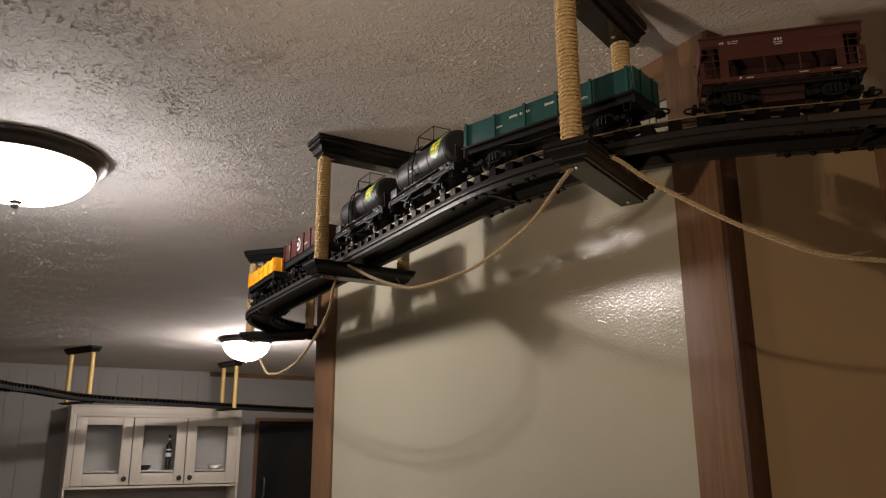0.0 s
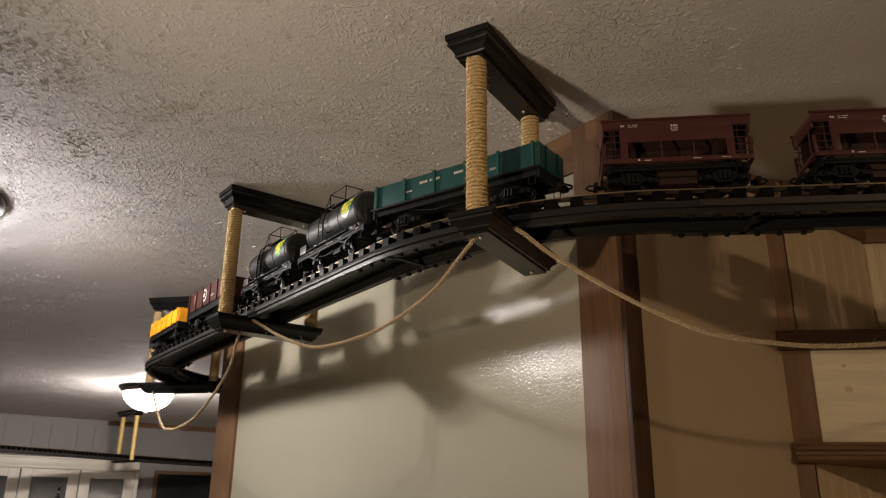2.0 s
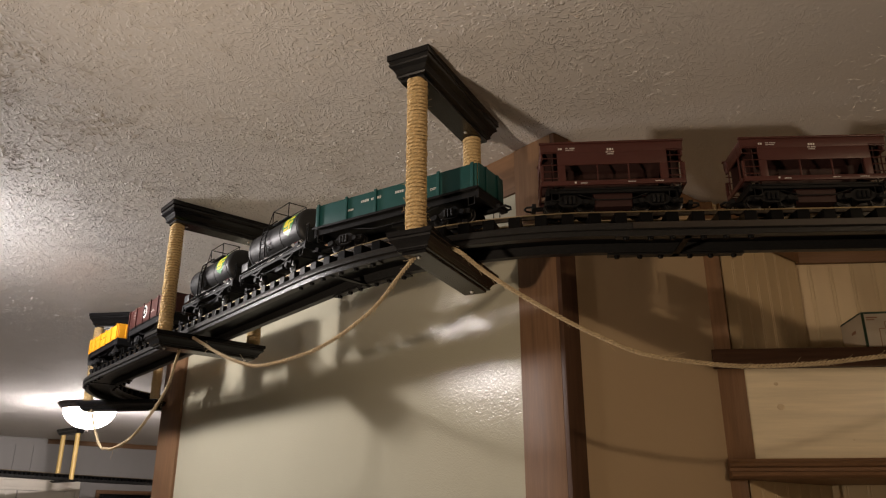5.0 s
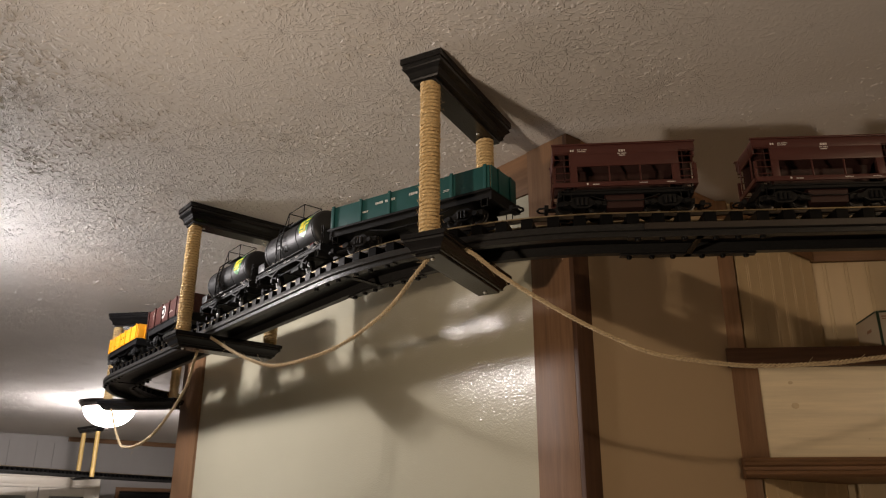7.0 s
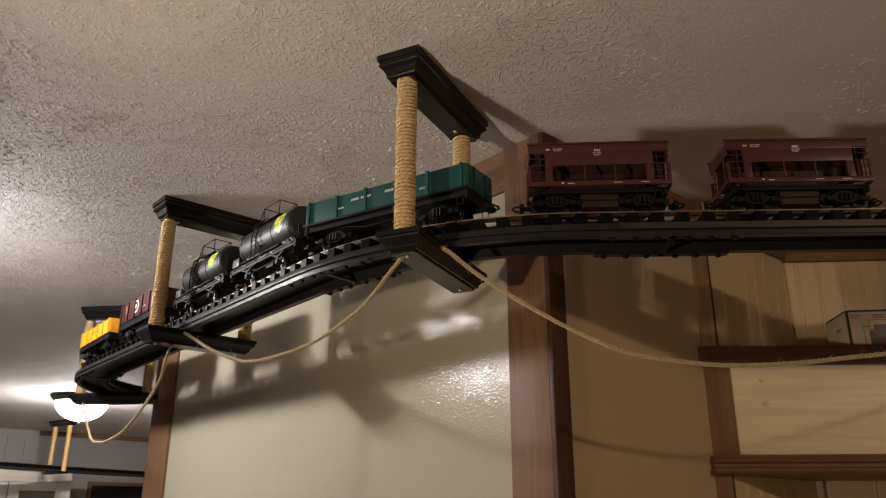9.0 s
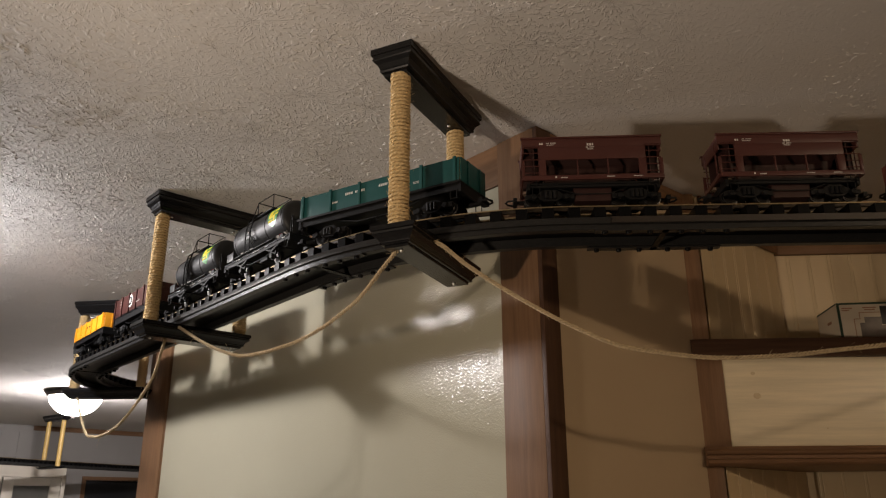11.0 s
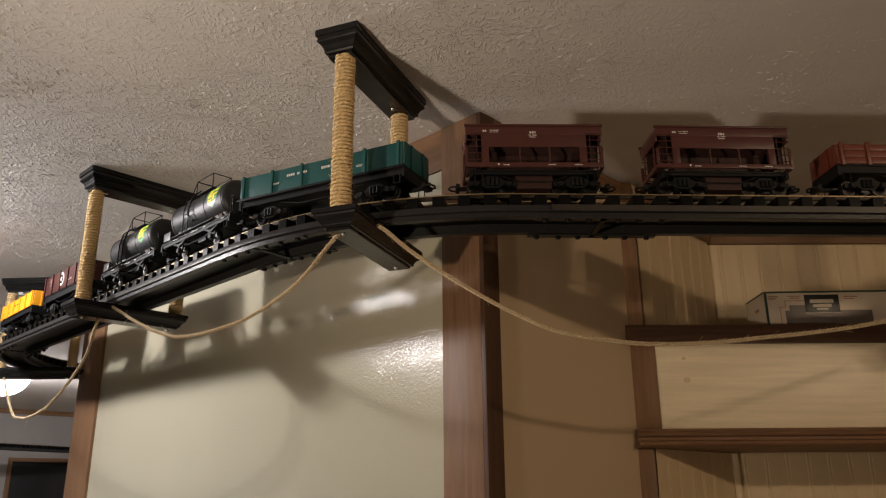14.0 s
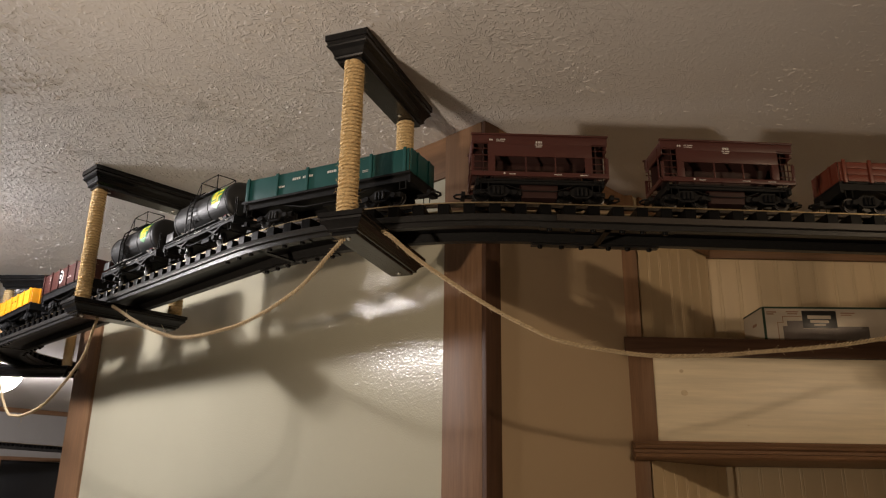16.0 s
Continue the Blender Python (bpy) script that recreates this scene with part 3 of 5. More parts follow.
# ---- the track ----
class Line:
    """A track's centre line: straights and bends, followed by arc length."""

    def __init__(self, x, y, turn, s0, pieces):
        self.seg, a, s = [], radians(turn), s0
        for kind, value, radius in pieces:
            self.seg.append((s, x, y, a, kind, value, radius))
            if kind == "straight":
                x, y, s = x + math.cos(a) * value, y + math.sin(a) * value, s + value
            else:
                w = radians(value)
                sg = 1 if w > 0 else -1
                cx, cy = x - sg * radius * math.sin(a), y + sg * radius * math.cos(a)
                a += w
                x, y, s = cx + sg * radius * math.sin(a), cy - sg * radius * math.cos(a), s + abs(w) * radius
        self.s0, self.s1 = s0, s

    def at(self, s):
        for s0, x, y, a, kind, value, radius in reversed(self.seg):
            if s >= s0 or s0 == self.s0:
                break
        if kind == "straight":
            return x + math.cos(a) * (s - s0), y + math.sin(a) * (s - s0), a
        sg = 1 if value > 0 else -1
        cx, cy = x - sg * radius * math.sin(a), y + sg * radius * math.cos(a)
        b = a + sg * (s - s0) / radius
        return cx + sg * radius * math.sin(b), cy - sg * radius * math.cos(b), b

    def off(self, s, d, z):
        x, y, a = self.at(s)
        return Vector((x + d * math.sin(a), y - d * math.cos(a), z))      # d to the travelling right

    def steps(self, s0, s1, ds):
        n = max(2, int(round((s1 - s0) / ds)))
        return [s0 + (s1 - s0) * k / n for k in range(n + 1)]


def run(bm, line, s0, s1, profile, ds=0.03):
    """Sweeps a closed (offset, z) profile along the line."""
    rings = [[bm.verts.new(line.off(s, d, z)) for d, z in profile] for s in line.steps(s0, s1, ds)]
    n = len(profile)
    for a, b in zip(rings, rings[1:]):
        for k in range(n):
            bm.faces.new((a[k], a[(k + 1) % n], b[(k + 1) % n], b[k]))
    bm.faces.new(rings[0])
    bm.faces.new(rings[-1][::-1])
    return bm


# starts where the straight along the partition meets the bend: s = 0
ARC = radians(47.7) * 0.775
_back = Line(0.0723, 1.6512, 120.0, 0.0, (("straight", 1.52, 0), ("bend", -90, 0.60), ("straight", 1.2, 0)))
bx, by, ba = _back.at(_back.s1)
MAIN = Line(bx, by, math.degrees(ba) + 180, -_back.s1, (("straight", 1.2, 0), ("bend", 90, 0.60), ("straight", 1.52, 0), ("bend", 47.7, 0.775),
                                                       ("straight", 1.45, 0), ("bend", -46.7, 0.775), ("straight", 1.9, 0)))
Z_BED, Z_TIE, Z_RAIL = 2.086, 2.113, 2.122
GAUGE = 0.0235
HALF = 0.060             # half the width of the bed


def rect(d0, d1, z0, z1):
    return ((d0, z0), (d1, z0), (d1, z1), (d0, z1))


def track(line, z, name, label, first, last):
    """The two rails; z is the height of the railhead above that of the main line."""
    t = thing(name, Matrix(), label, "model railway track")
    zt, zr = Z_TIE + z, Z_RAIL + z
    for d in (-GAUGE, GAUGE):
        web = ((d - 0.0026, zt - 0.001), (d + 0.0026, zt - 0.001), (d + 0.0024, zt + 0.0006), (d + 0.0009, zt + 0.002), (d + 0.0009, zr - 0.0034),
               (d - 0.0009, zr - 0.0034), (d - 0.0009, zt + 0.002), (d - 0.0024, zt + 0.0006))
        head = ((d - 0.0010, zr - 0.0033), (d + 0.0010, zr - 0.0033), (d + 0.0019, zr - 0.0024), (d + 0.0018, zr), (d - 0.0018, zr), (d - 0.0019, zr - 0.0024))
        rail = part("rail", run(nb(), line, first, last, web), M_RAILWEB, t, "dark tarnished brass rail")
        part("railhead", run(nb(), line, first, last, head), M_RAIL, rail, "brass railhead worn bright")
    return t


def bed(line, z, name, label, first, last, joints):
    t = thing(name, Matrix(), label, "track bed")
    z0, z1 = Z_PLATE + z, Z_BED + z
    part("plank", run(nb(), line, first, last, rect(-HALF + 0.004, HALF - 0.004, z1 - 0.0045, z1)), M_BED, t)
    for sg in (-1, 1):
        a, b = HALF * sg, (HALF - 0.022) * sg
        part("edge_strip", run(nb(), line, first, last, ((a, z1 - 0.0135), (a, z1 - 0.003), ((HALF - 0.0015) * sg, z1 - 0.0008), ((HALF - 0.0035) * sg, z1 - 0.0008), ((HALF - 0.0035) * sg, z1 - 0.0055),
                                                         (b, z1 - 0.0055), (b, z0), ((HALF - 0.0065) * sg, z0), ((HALF - 0.0055) * sg, z0 + 0.001), ((HALF - 0.0055) * sg, z1 - 0.0145))), M_BEDSIDE, t)
    for s in joints:
        part("joint_plate", run(nb(), line, s - 0.006, s + 0.006, rect(-HALF + 0.001, HALF - 0.001, z0 - 0.0035, z0 - 0.0005), 0.01), M_BED, t)
        for d in (-HALF + 0.009, HALF - 0.009):
            part("joint_strap", run(nb(), line, s - 0.13, s + 0.13, rect(d - 0.0085, d + 0.0085, z0 - 0.0035, z0 - 0.0007), 0.02), M_BEDSIDE, t, "scuffed flat joint strap")
            for k in (-0.112, -0.068, -0.028, 0.028, 0.068, 0.112):
                p = line.off(s + k, d, z0)
                part("bolt", lathe(nb(), ((0, 0), (0.0056, 0), (0.0056, -0.006), (0.0044, -0.0085), (0, -0.009)), 10, Matrix.Translation(p)), M_TIE, t)
    return t


TRACK = track(MAIN, 0.0, "railway_track", "garden-gauge model track with brass rails and black sleepers", MAIN.s0, MAIN.s1)
BED = bed(MAIN, 0.0, "track_bed", "narrow black wooden bed hung below the ceiling", MAIN.s0, MAIN.s1, (0.10, 0.80, 2.0, -1.55, 3.2))


part("brown_edge", run(nb(), MAIN, 0.70, 2.6, rect(HALF + 0.0003, HALF + 0.003, Z_BED - 0.0132, Z_BED - 0.001)), M_BEDWOOD, BED, "brown wooden edge strip")
for px_s in (2.02, 3.5):
    hx, hy, ha = MAIN.at(px_s)
    hanger(hx, hy, math.degrees(ha) + 90, HANGER_LABEL)
hx, hy, ha = MAIN.at(MAIN.s0 + 0.5)
hanger(hx, hy, math.degrees(ha) + 90, HANGER_LABEL)


# ---- ropes ----
def smooth_path(ctrl, n):
    """A smooth curve through control points."""
    c = [Vector(p) for p in ctrl]
    c = [c[0] * 2 - c[1]] + c + [c[-1] * 2 - c[-2]]
    out = []
    for i in range(1, len(c) - 2):
        p0, p1, p2, p3 = c[i - 1:i + 3]
        for k in range(n):
            t = k / n
            out.append(0.5 * ((2 * p1) + (p2 - p0) * t + (2 * p0 - 5 * p1 + 4 * p2 - p3) * t * t + (3 * p1 - p0 - 3 * p2 + p3) * t ** 3))
    out.append(c[-2])
    return out


def rope(ctrl, seed, label, r=0.0038):
    """Three strands laid round each other, with loose fibres."""
    t = thing("sisal_rope", Matrix(), label, "rope", "rope swags below the track")
    rng = random.Random(seed)
    base = smooth_path(ctrl, 60)
    length = [0.0]
    for a, b in zip(base, base[1:]):
        length.append(length[-1] + (b - a).length)
    n = int(length[-1] / 0.0032)
    pts, j = [], 0
    for k in range(n + 1):
        s = length[-1] * k / n
        while j < len(length) - 2 and length[j + 1] < s:
            j += 1
        w = (s - length[j]) / max(1e-9, length[j + 1] - length[j])
        pts.append(base[j].lerp(base[j + 1], w) + 0.0019 * Vector((noise.noise((s * 11, seed, 0)), noise.noise((s * 11, seed, 7)), noise.noise((s * 9, seed, 3)))))
    for strand in range(3):
        bm = nb()
        line, rad = [], []
        for k, p in enumerate(pts):
            d = (pts[min(k + 1, n)] - pts[max(k - 1, 0)]).normalized()
            side = d.cross(Vector((0, 0, 1))).normalized()
            up = side.cross(d)
            a = 2 * math.pi * (k * 0.0032 / 0.023 + strand / 3)
            line.append(p + (side * math.cos(a) + up * math.sin(a)) * r * 0.74)
            rad.append(r * 0.45 * (1 + 0.30 * noise.noise((k * 0.3, strand, seed))))
        sweep(bm, line, rad, 6)
        part("strand", bm, M_ROPE, t)
    bm = nb()
    for k in range(int(length[-1] * 130)):
        i = rng.randrange(2, n - 2)
        d = (pts[i + 1] - pts[i - 1]).normalized()
        o = Vector((rng.uniform(-1, 1), rng.uniform(-1, 1), rng.uniform(-1, 1))).normalized()
        L = rng.uniform(0.006, 0.02)
        if rng.random() < 0.07:
            L = rng.uniform(0.03, 0.05)
        p = pts[i] + o * r * 0.9
        sweep(bm, [p, p + d * L * 0.5 + o * L * 0.16, p + d * L * 0.95 + o * L * 0.36 + Vector((0, 0, rng.uniform(-0.3, 0.3) * L))], 0.00031, 3)
    part("fibre_fuzz", bm, M_ROPE, t, "loose sisal fibres")["kind"] = "stuff"
    return t


rope(((0.290, 1.312, 2.058), (0.318, 1.304, 2.040), (0.36, 1.296, 2.005), (0.452, 1.276, 1.940), (0.552, 1.254, 1.882), (0.652, 1.232, 1.843), (0.80, 1.20, 1.824),
      (0.955, 1.166, 1.832), (1.18, 1.117, 1.858), (1.45, 1.05, 1.912), (1.78, 0.95, 2.015)), 1, "twisted sisal rope hanging in a long swag")
rope(((0.231, 1.290, 2.024), (0.162, 1.429, 1.956), (0.081, 1.564, 1.917), (-0.013, 1.722, 1.911), (-0.089, 1.848, 1.924), (-0.18, 1.998, 1.98), (-0.276, 2.150, 2.056)), 2,
     "twisted sisal rope hanging between two hangers")
rope(((-0.310, 2.171, 2.024), (-0.319, 2.181, 1.99), (-0.347, 2.213, 1.90), (-0.474, 2.465, 1.81), (-0.636, 2.861, 1.815), (-0.728, 3.097, 1.88), (-0.83, 3.387, 1.995), (-0.862, 3.47, 2.03)), 3,
     "twisted sisal rope hanging between two hangers")


# ---- kitchen ----
def kitchen():
    K = [(-1.6, 4.1), (-1.155, 5.09), (-0.918, 5.48), (-0.495, 6.2), (0.28, 6.61), (1.045, 6.98), (1.98, 7.30), (3.1, 7.45)]
    pts = smooth_path([ROOM @ Vector((a, b, 0)) for a, b in K], 16)
    return pts


class Poly(Line):
    """A centre line through points."""

    def __init__(self, pts):
        self.pts, self.len = pts, [0.0]
        for a, b in zip(pts, pts[1:]):
            self.len.append(self.len[-1] + (b - a).length)
        self.s0, self.s1 = 0.0, self.len[-1]

    def at(self, s):
        j = 0
        while j < len(self.len) - 2 and self.len[j + 1] < s:
            j += 1
        a, b = self.pts[j], self.pts[j + 1]
        w = (s - self.len[j]) / (self.len[j + 1] - self.len[j])
        p, d = a.lerp(b, w), b - a
        return p.x, p.y, math.atan2(d.y, d.x)


FAR = Poly(kitchen())
Z_FAR = -0.092
FAR_TRACK = track(FAR, Z_FAR, "railway_track", "garden-gauge model track over the kitchen cabinet", FAR.s0, FAR.s1)
bed(FAR, Z_FAR, "track_bed", "narrow black wooden bed over the kitchen cabinet", FAR.s0, FAR.s1, (1.2, 2.6))


def far_hanger(a0, b0, a1, b1):
    p, q = ROOM @ Vector((a0, b0, 0)), ROOM @ Vector((a1, b1, 0))
    c, d = (p + q) / 2, q - p
    h = thing("track_hanger", pose(c.x, c.y, 0, 0, 0, math.degrees(math.atan2(d.y, d.x))), "black moulded plates joined by two gilded dowels", "track hanger", "hangers that carry the track")
    bm = moulding(nb(), d.length + 0.10, 0.10, STEPS)
    bm.transform(Matrix.Translation((0, 0, CEIL - 0.0005)) @ Matrix.Diagonal((1, 1, -1, 1)))
    part("upper_plate", bm, M_BLACKWOOD, h, smooth=False)
    bm = moulding(nb(), d.length + 0.09, 0.09, [(i, -z * 0.35) for i, z in STEPS])
    bm.transform(Matrix.Translation((0, 0, Z_PLATE + Z_FAR)))
    part("lower_plate", bm, M_BLACKWOOD, h, smooth=False)
    for sx in (-d.length / 2, d.length / 2):
        bm = rod(nb(), (sx, 0, Z_PLATE + Z_FAR - 0.001), (sx, 0, CEIL - 0.053), 0.021, seg=18)
        part("post", bm, M_DOWEL, h, "gilded dowel")


far_hanger(-0.594, 6.55, -0.454, 6.26)
far_hanger(0.888, 7.02, 0.940, 6.75)


def cabinet():
    c = thing("kitchen_cabinet", ROOM @ pose(0.42, 7.62, 0), "white upper cabinet with three glazed doors", "cabinet")
    w, d = 0.86, 0.36
    for nm, q in (("side", (-w, -w + 0.02, 0, d, 0.55, 2.0)), ("side", (w - 0.02, w, 0, d, 0.55, 2.0)), ("top", (-w + 0.0205, w - 0.0205, 0, d, 1.93, 1.998)),
                  ("bottom", (-w + 0.0205, w - 0.0205, 0, d, 1.20, 1.222)), ("back", (-w + 0.021, w - 0.021, d - 0.015, d, 0.55, 1.929)),
                  ("shelf", (-w + 0.021, w - 0.021, 0.04, d - 0.016, 1.355, 1.372)), ("rail", (-w + 0.0205, w - 0.0205, -0.001, 0.02, 0.98, 1.06))):
        part(nm, box(nb(), *q, 0.0012), M_CABBACK if nm in ("back", "shelf") else M_WHITE, c)
    for nm, q in (("face_frame", (-w + 0.0005, -0.804, -0.0205, -0.001, 1.2225, 1.929)), ("face_frame", (0.819, w - 0.0005, -0.0205, -0.001, 1.2225, 1.929)), ("face_frame", (-0.8035, 0.8185, -0.0205, -0.001, 1.9025, 1.929))):
        part(nm, box(nb(), *q, 0.0012), M_WHITE, c)
    part("cornice", box(nb(), -w - 0.01, w + 0.01, -0.012, d, 1.9985, 2.016, 0.003), M_WHITE, c)
    part("worktop", box(nb(), -w - 0.02, w + 0.02, -0.25, d, 0.51, 0.549, 0.004), M_WHITE, c)
    part("base", box(nb(), -w, w, -0.20, d, 0.0, 0.509, 0.004), M_WHITE, c)
    for x0, x1, kx in ((-0.80, -0.265, -0.315), (-0.255, 0.275, 0.225), (0.285, 0.815, 0.335)):
        dr = part("door", box(nb(), x0, x0 + 0.10, -0.022, -0.002, 1.232, 1.90, 0.003), M_WHITE, c, "white door with one clear pane")
        part("stile", box(nb(), x1 - 0.10, x1, -0.022, -0.002, 1.232, 1.90, 0.003), M_WHITE, dr)
        part("cross_rail", box(nb(), x0 + 0.1, x1 - 0.1, -0.0215, -0.0025, 1.822, 1.8995, 0.003), M_WHITE, dr)
        part("cross_rail", box(nb(), x0 + 0.1, x1 - 0.1, -0.0215, -0.0025, 1.2325, 1.345, 0.003), M_WHITE, dr)
        part("pane", box(nb(), x0 + 0.098, x1 - 0.098, -0.013, -0.010, 1.343, 1.824), M_GLASS, dr, "clear glass").visible_shadow = False
        bm = lathe(nb(), ((0, 0), (0.011, 0), (0.010, 0.012), (0.022, 0.016), (0.026, 0.023), (0.022, 0.030), (0, 0.033)), 16, pose(kx, -0.0215, 1.295, 90, 0, 0))
        part("knob", bm, M_BRONZE, dr, "round dark knob")
    return c


cabinet()


M_PRINTPAPER = mat("white_paper", (0.55, 0.54, 0.52), 0.6, vary=0.05)


def bottle(a, b, z, h, r, material, label):
    t = new("bottle", finish(lathe(nb(), ((0, 0), (r, 0), (r, h * 0.62), (r * 0.85, h * 0.7), (r * 0.35, h * 0.78), (r * 0.35, h * 0.97), (r * 0.42, h), (0, h)), 18), "bottle", material, True))
    t.matrix_basis = ROOM @ pose(a, b, z)
    return tagged(t, label, "bottle", "bottles in the cabinet")


BOTTLE = bottle(0.568, 7.80, 1.372, 0.36, 0.030, M_DARK, "tall dark glass bottle with white labels in the cabinet")
for z, h, r in ((0.20, 0.014, 0.0305), (0.135, 0.04, 0.0305), (0.305, 0.022, 0.0112)):
    bm = lathe(nb(), ((r, z), (r, z + h)), 18)
    part("paper_label", bm, M_PRINTPAPER, BOTTLE, "plain white paper label")


def bowl(a, b, z, r, h, material, label):
    t = new("bowl", finish(lathe(nb(), ((0, 0), (r * 0.5, 0), (r * 0.9, h * 0.5), (r, h), (r * 0.95, h), (r * 0.84, h * 0.5), (r * 0.45, 0.008), (0, 0.008)), 24), "bowl", material, True))
    t.matrix_basis = ROOM @ pose(a, b, z)
    return tagged(t, label, "bowl", "bowls in the cabinet")


bowl(0.33, 7.80, 1.372, 0.07, 0.05, M_DARK, "small dark bowl on the cabinet shelf")
bowl(1.06, 7.78, 1.372, 0.075, 0.045, M_WHITE, "small white bowl on the cabinet shelf")
bowl(-0.33, 7.78, 1.372, 0.05, 0.10, M_DARK, "dark cup on the cabinet shelf")

handle = thing("dark_door", ROOM @ pose(1.60, 8.03, 0), "dark door standing in the unlit doorway", "door", kind="structure")
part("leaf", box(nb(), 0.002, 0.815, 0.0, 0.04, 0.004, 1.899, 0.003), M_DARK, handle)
part("door_handle", sweep(nb(), [(0.10, -0.002, 1.26), (0.10, -0.03, 1.255), (0.10, -0.034, 1.20), (0.10, -0.03, 1.06), (0.10, -0.002, 1.05)], 0.008, 8), M_STEEL, handle, "bright metal pull handle")


# ---- the box on the shelf ----
M_CARD = mat("printed_card", (0.60, 0.51, 0.39), 0.45, vary=0.08, vscale=12)
M_CARDGREEN = mat("dark_green_print", (0.02, 0.05, 0.03), 0.4, vary=0.1, vscale=12)
M_CARDBLACK = mat("black_print", (0.012, 0.012, 0.012), 0.35, vary=0.1, vscale=12)
M_CARDRED = mat("red_print", (0.36, 0.19, 0.11), 0.45, vary=0.1, vscale=12)
M_FILMWIN = mat("clear_film_window", (0.15, 0.12, 0.10), 0.38, vary=0.3, vscale=20)


def train_box():
    t = thing("cardboard_box", HUTCH @ pose(0.390, 0.034, 2.0055, 0, 0, -2.5), "cream printed model train box with a dark green border", "box")
    L, D, H = 0.40, 0.150, 0.108
    part("carton", box(nb(), 0, L, 0, D, 0, H, 0.001), M_CARD, t)
    for q in ((0.0, 0.007, -0.0006, 0.004, 0.0005, H - 0.001), (L - 0.007, L, -0.0006, 0.004, 0.0005, H - 0.001), (0.0075, L - 0.0075, -0.0006, 0.004, H - 0.006, H - 0.0005)):
        part("border", box(nb(), *q), M_CARDGREEN, t, "dark green printed border")
    part("border", box(nb(), -0.0006, 0.004, 0.005, D - 0.001, H - 0.005, H - 0.0006), M_CARDGREEN, t, "dark green printed border")
    part("film_window", prism(nb(), ((0.055, 0.008), (0.055, 0.05), (0.068, 0.05), (0.068, 0.066), (0.14, 0.066), (0.14, 0.05), (0.30, 0.05), (0.30, 0.008)), -0.0007, 0.003), M_FILMWIN, t, "clear film window")
    part("window_edge", prism(nb(), ((0.040, 0.004), (0.040, 0.062), (0.056, 0.062), (0.056, 0.080), (0.112, 0.080), (0.112, 0.078), (0.058, 0.078), (0.058, 0.060), (0.042, 0.060), (0.042, 0.004)), -0.0006, 0.003), M_CARDRED, t, "red line round the window")
    pl = part("plaque", box(nb(), 0.113, 0.211, -0.0012, 0.003, 0.044, 0.096, 0.0004), M_CARDBLACK, t, "black name plaque with a grey border")
    for z in (0.0425, 0.0964):
        part("border", box(nb(), 0.112, 0.212, -0.0010, 0.003, z, z + 0.0011), M_CARD, pl)
    for k, (x, w, z, h) in enumerate(((0.128, 0.067, 0.072, 0.010), (0.135, 0.053, 0.060, 0.008), (0.145, 0.033, 0.052, 0.004))):
        part("print_bar", box(nb(), x, x + w, -0.0016, 0.0, z, z + h), M_CARD, pl)
    for x, w, z in ((0.012, 0.028, 0.090), (0.012, 0.02, 0.084), (0.068, 0.035, 0.091), (0.072, 0.028, 0.085), (0.225, 0.04, 0.088), (0.225, 0.03, 0.082)):
        part("print_bar", box(nb(), x, x + w, -0.0009, 0.002, z, z + 0.0032), M_CARDRED, t)
    part("print_bar", box(nb(), -0.0006, 0.002, 0.05, 0.08, 0.06, 0.068), M_CARDRED, t)
    return t


train_box()


# ---- the train ----
def paint(name, colour, rough=0.4, vary=0.10):
    return mat(name, colour, rough, spec=0.3, vary=vary, vscale=45, bump=0.12, bscale=400, dist=0.0004)


M_OXIDE = paint("brown_red_plastic", (0.067, 0.0215, 0.0178))
# the hopper's brown-red darkened: shade of recesses and underside put into the colour
M_OXIDESHADE = paint("shaded_brown_plastic", (0.030, 0.011, 0.009), 0.55)
M_RUST = paint("red_oxide_plastic", (0.135, 0.031, 0.018))
M_TEAL = paint("teal_plastic", (0.0095, 0.070, 0.070))
M_TANK = paint("satin_black_tank", (0.015, 0.0155, 0.016), 0.46)
M_CHASSIS = mat("black_chassis_plastic", (0.0075, 0.0075, 0.008), 0.55, spec=0.16, vary=0.2, vscale=45)
M_YELLOW = paint("yellow_orange_plastic", (0.78, 0.33, 0.02))
M_ORANGE = paint("orange_plastic", (0.70, 0.16, 0.015))
M_GREYCAR = paint("dark_grey_plastic", (0.07, 0.072, 0.075))
M_GREEN = paint("dark_green_plastic", (0.008, 0.032, 0.020))
M_MIDGREEN = paint("green_plastic", (0.025, 0.10, 0.045))
M_CABWHITE = paint("ivory_plastic", (0.72, 0.68, 0.58))
M_RED = paint("red_plastic", (0.42, 0.018, 0.014))
M_PRINT = mat("white_print", (0.58, 0.56, 0.53), 0.5, vary=0.04)
M_LOGOGREEN = mat("green_print", (0.03, 0.24, 0.05), 0.4, vary=0.04)
M_LOGOYELLOW = mat("yellow_print", (0.82, 0.66, 0.03), 0.4, vary=0.04)
M_BLUE = mat("blue_print", (0.03, 0.07, 0.35), 0.4, vary=0.04)
M_WINDOW = mat("dark_window", (0.02, 0.022, 0.025), 0.12, vary=0.1)
M_GOLD = mat("polished_brass", (0.80, 0.55, 0.18), 0.22, metal=1.0, vary=0.1)
M_WOODEN = mat("brown_insulator", (0.10, 0.04, 0.02), 0.4, vary=0.2, vscale=60)


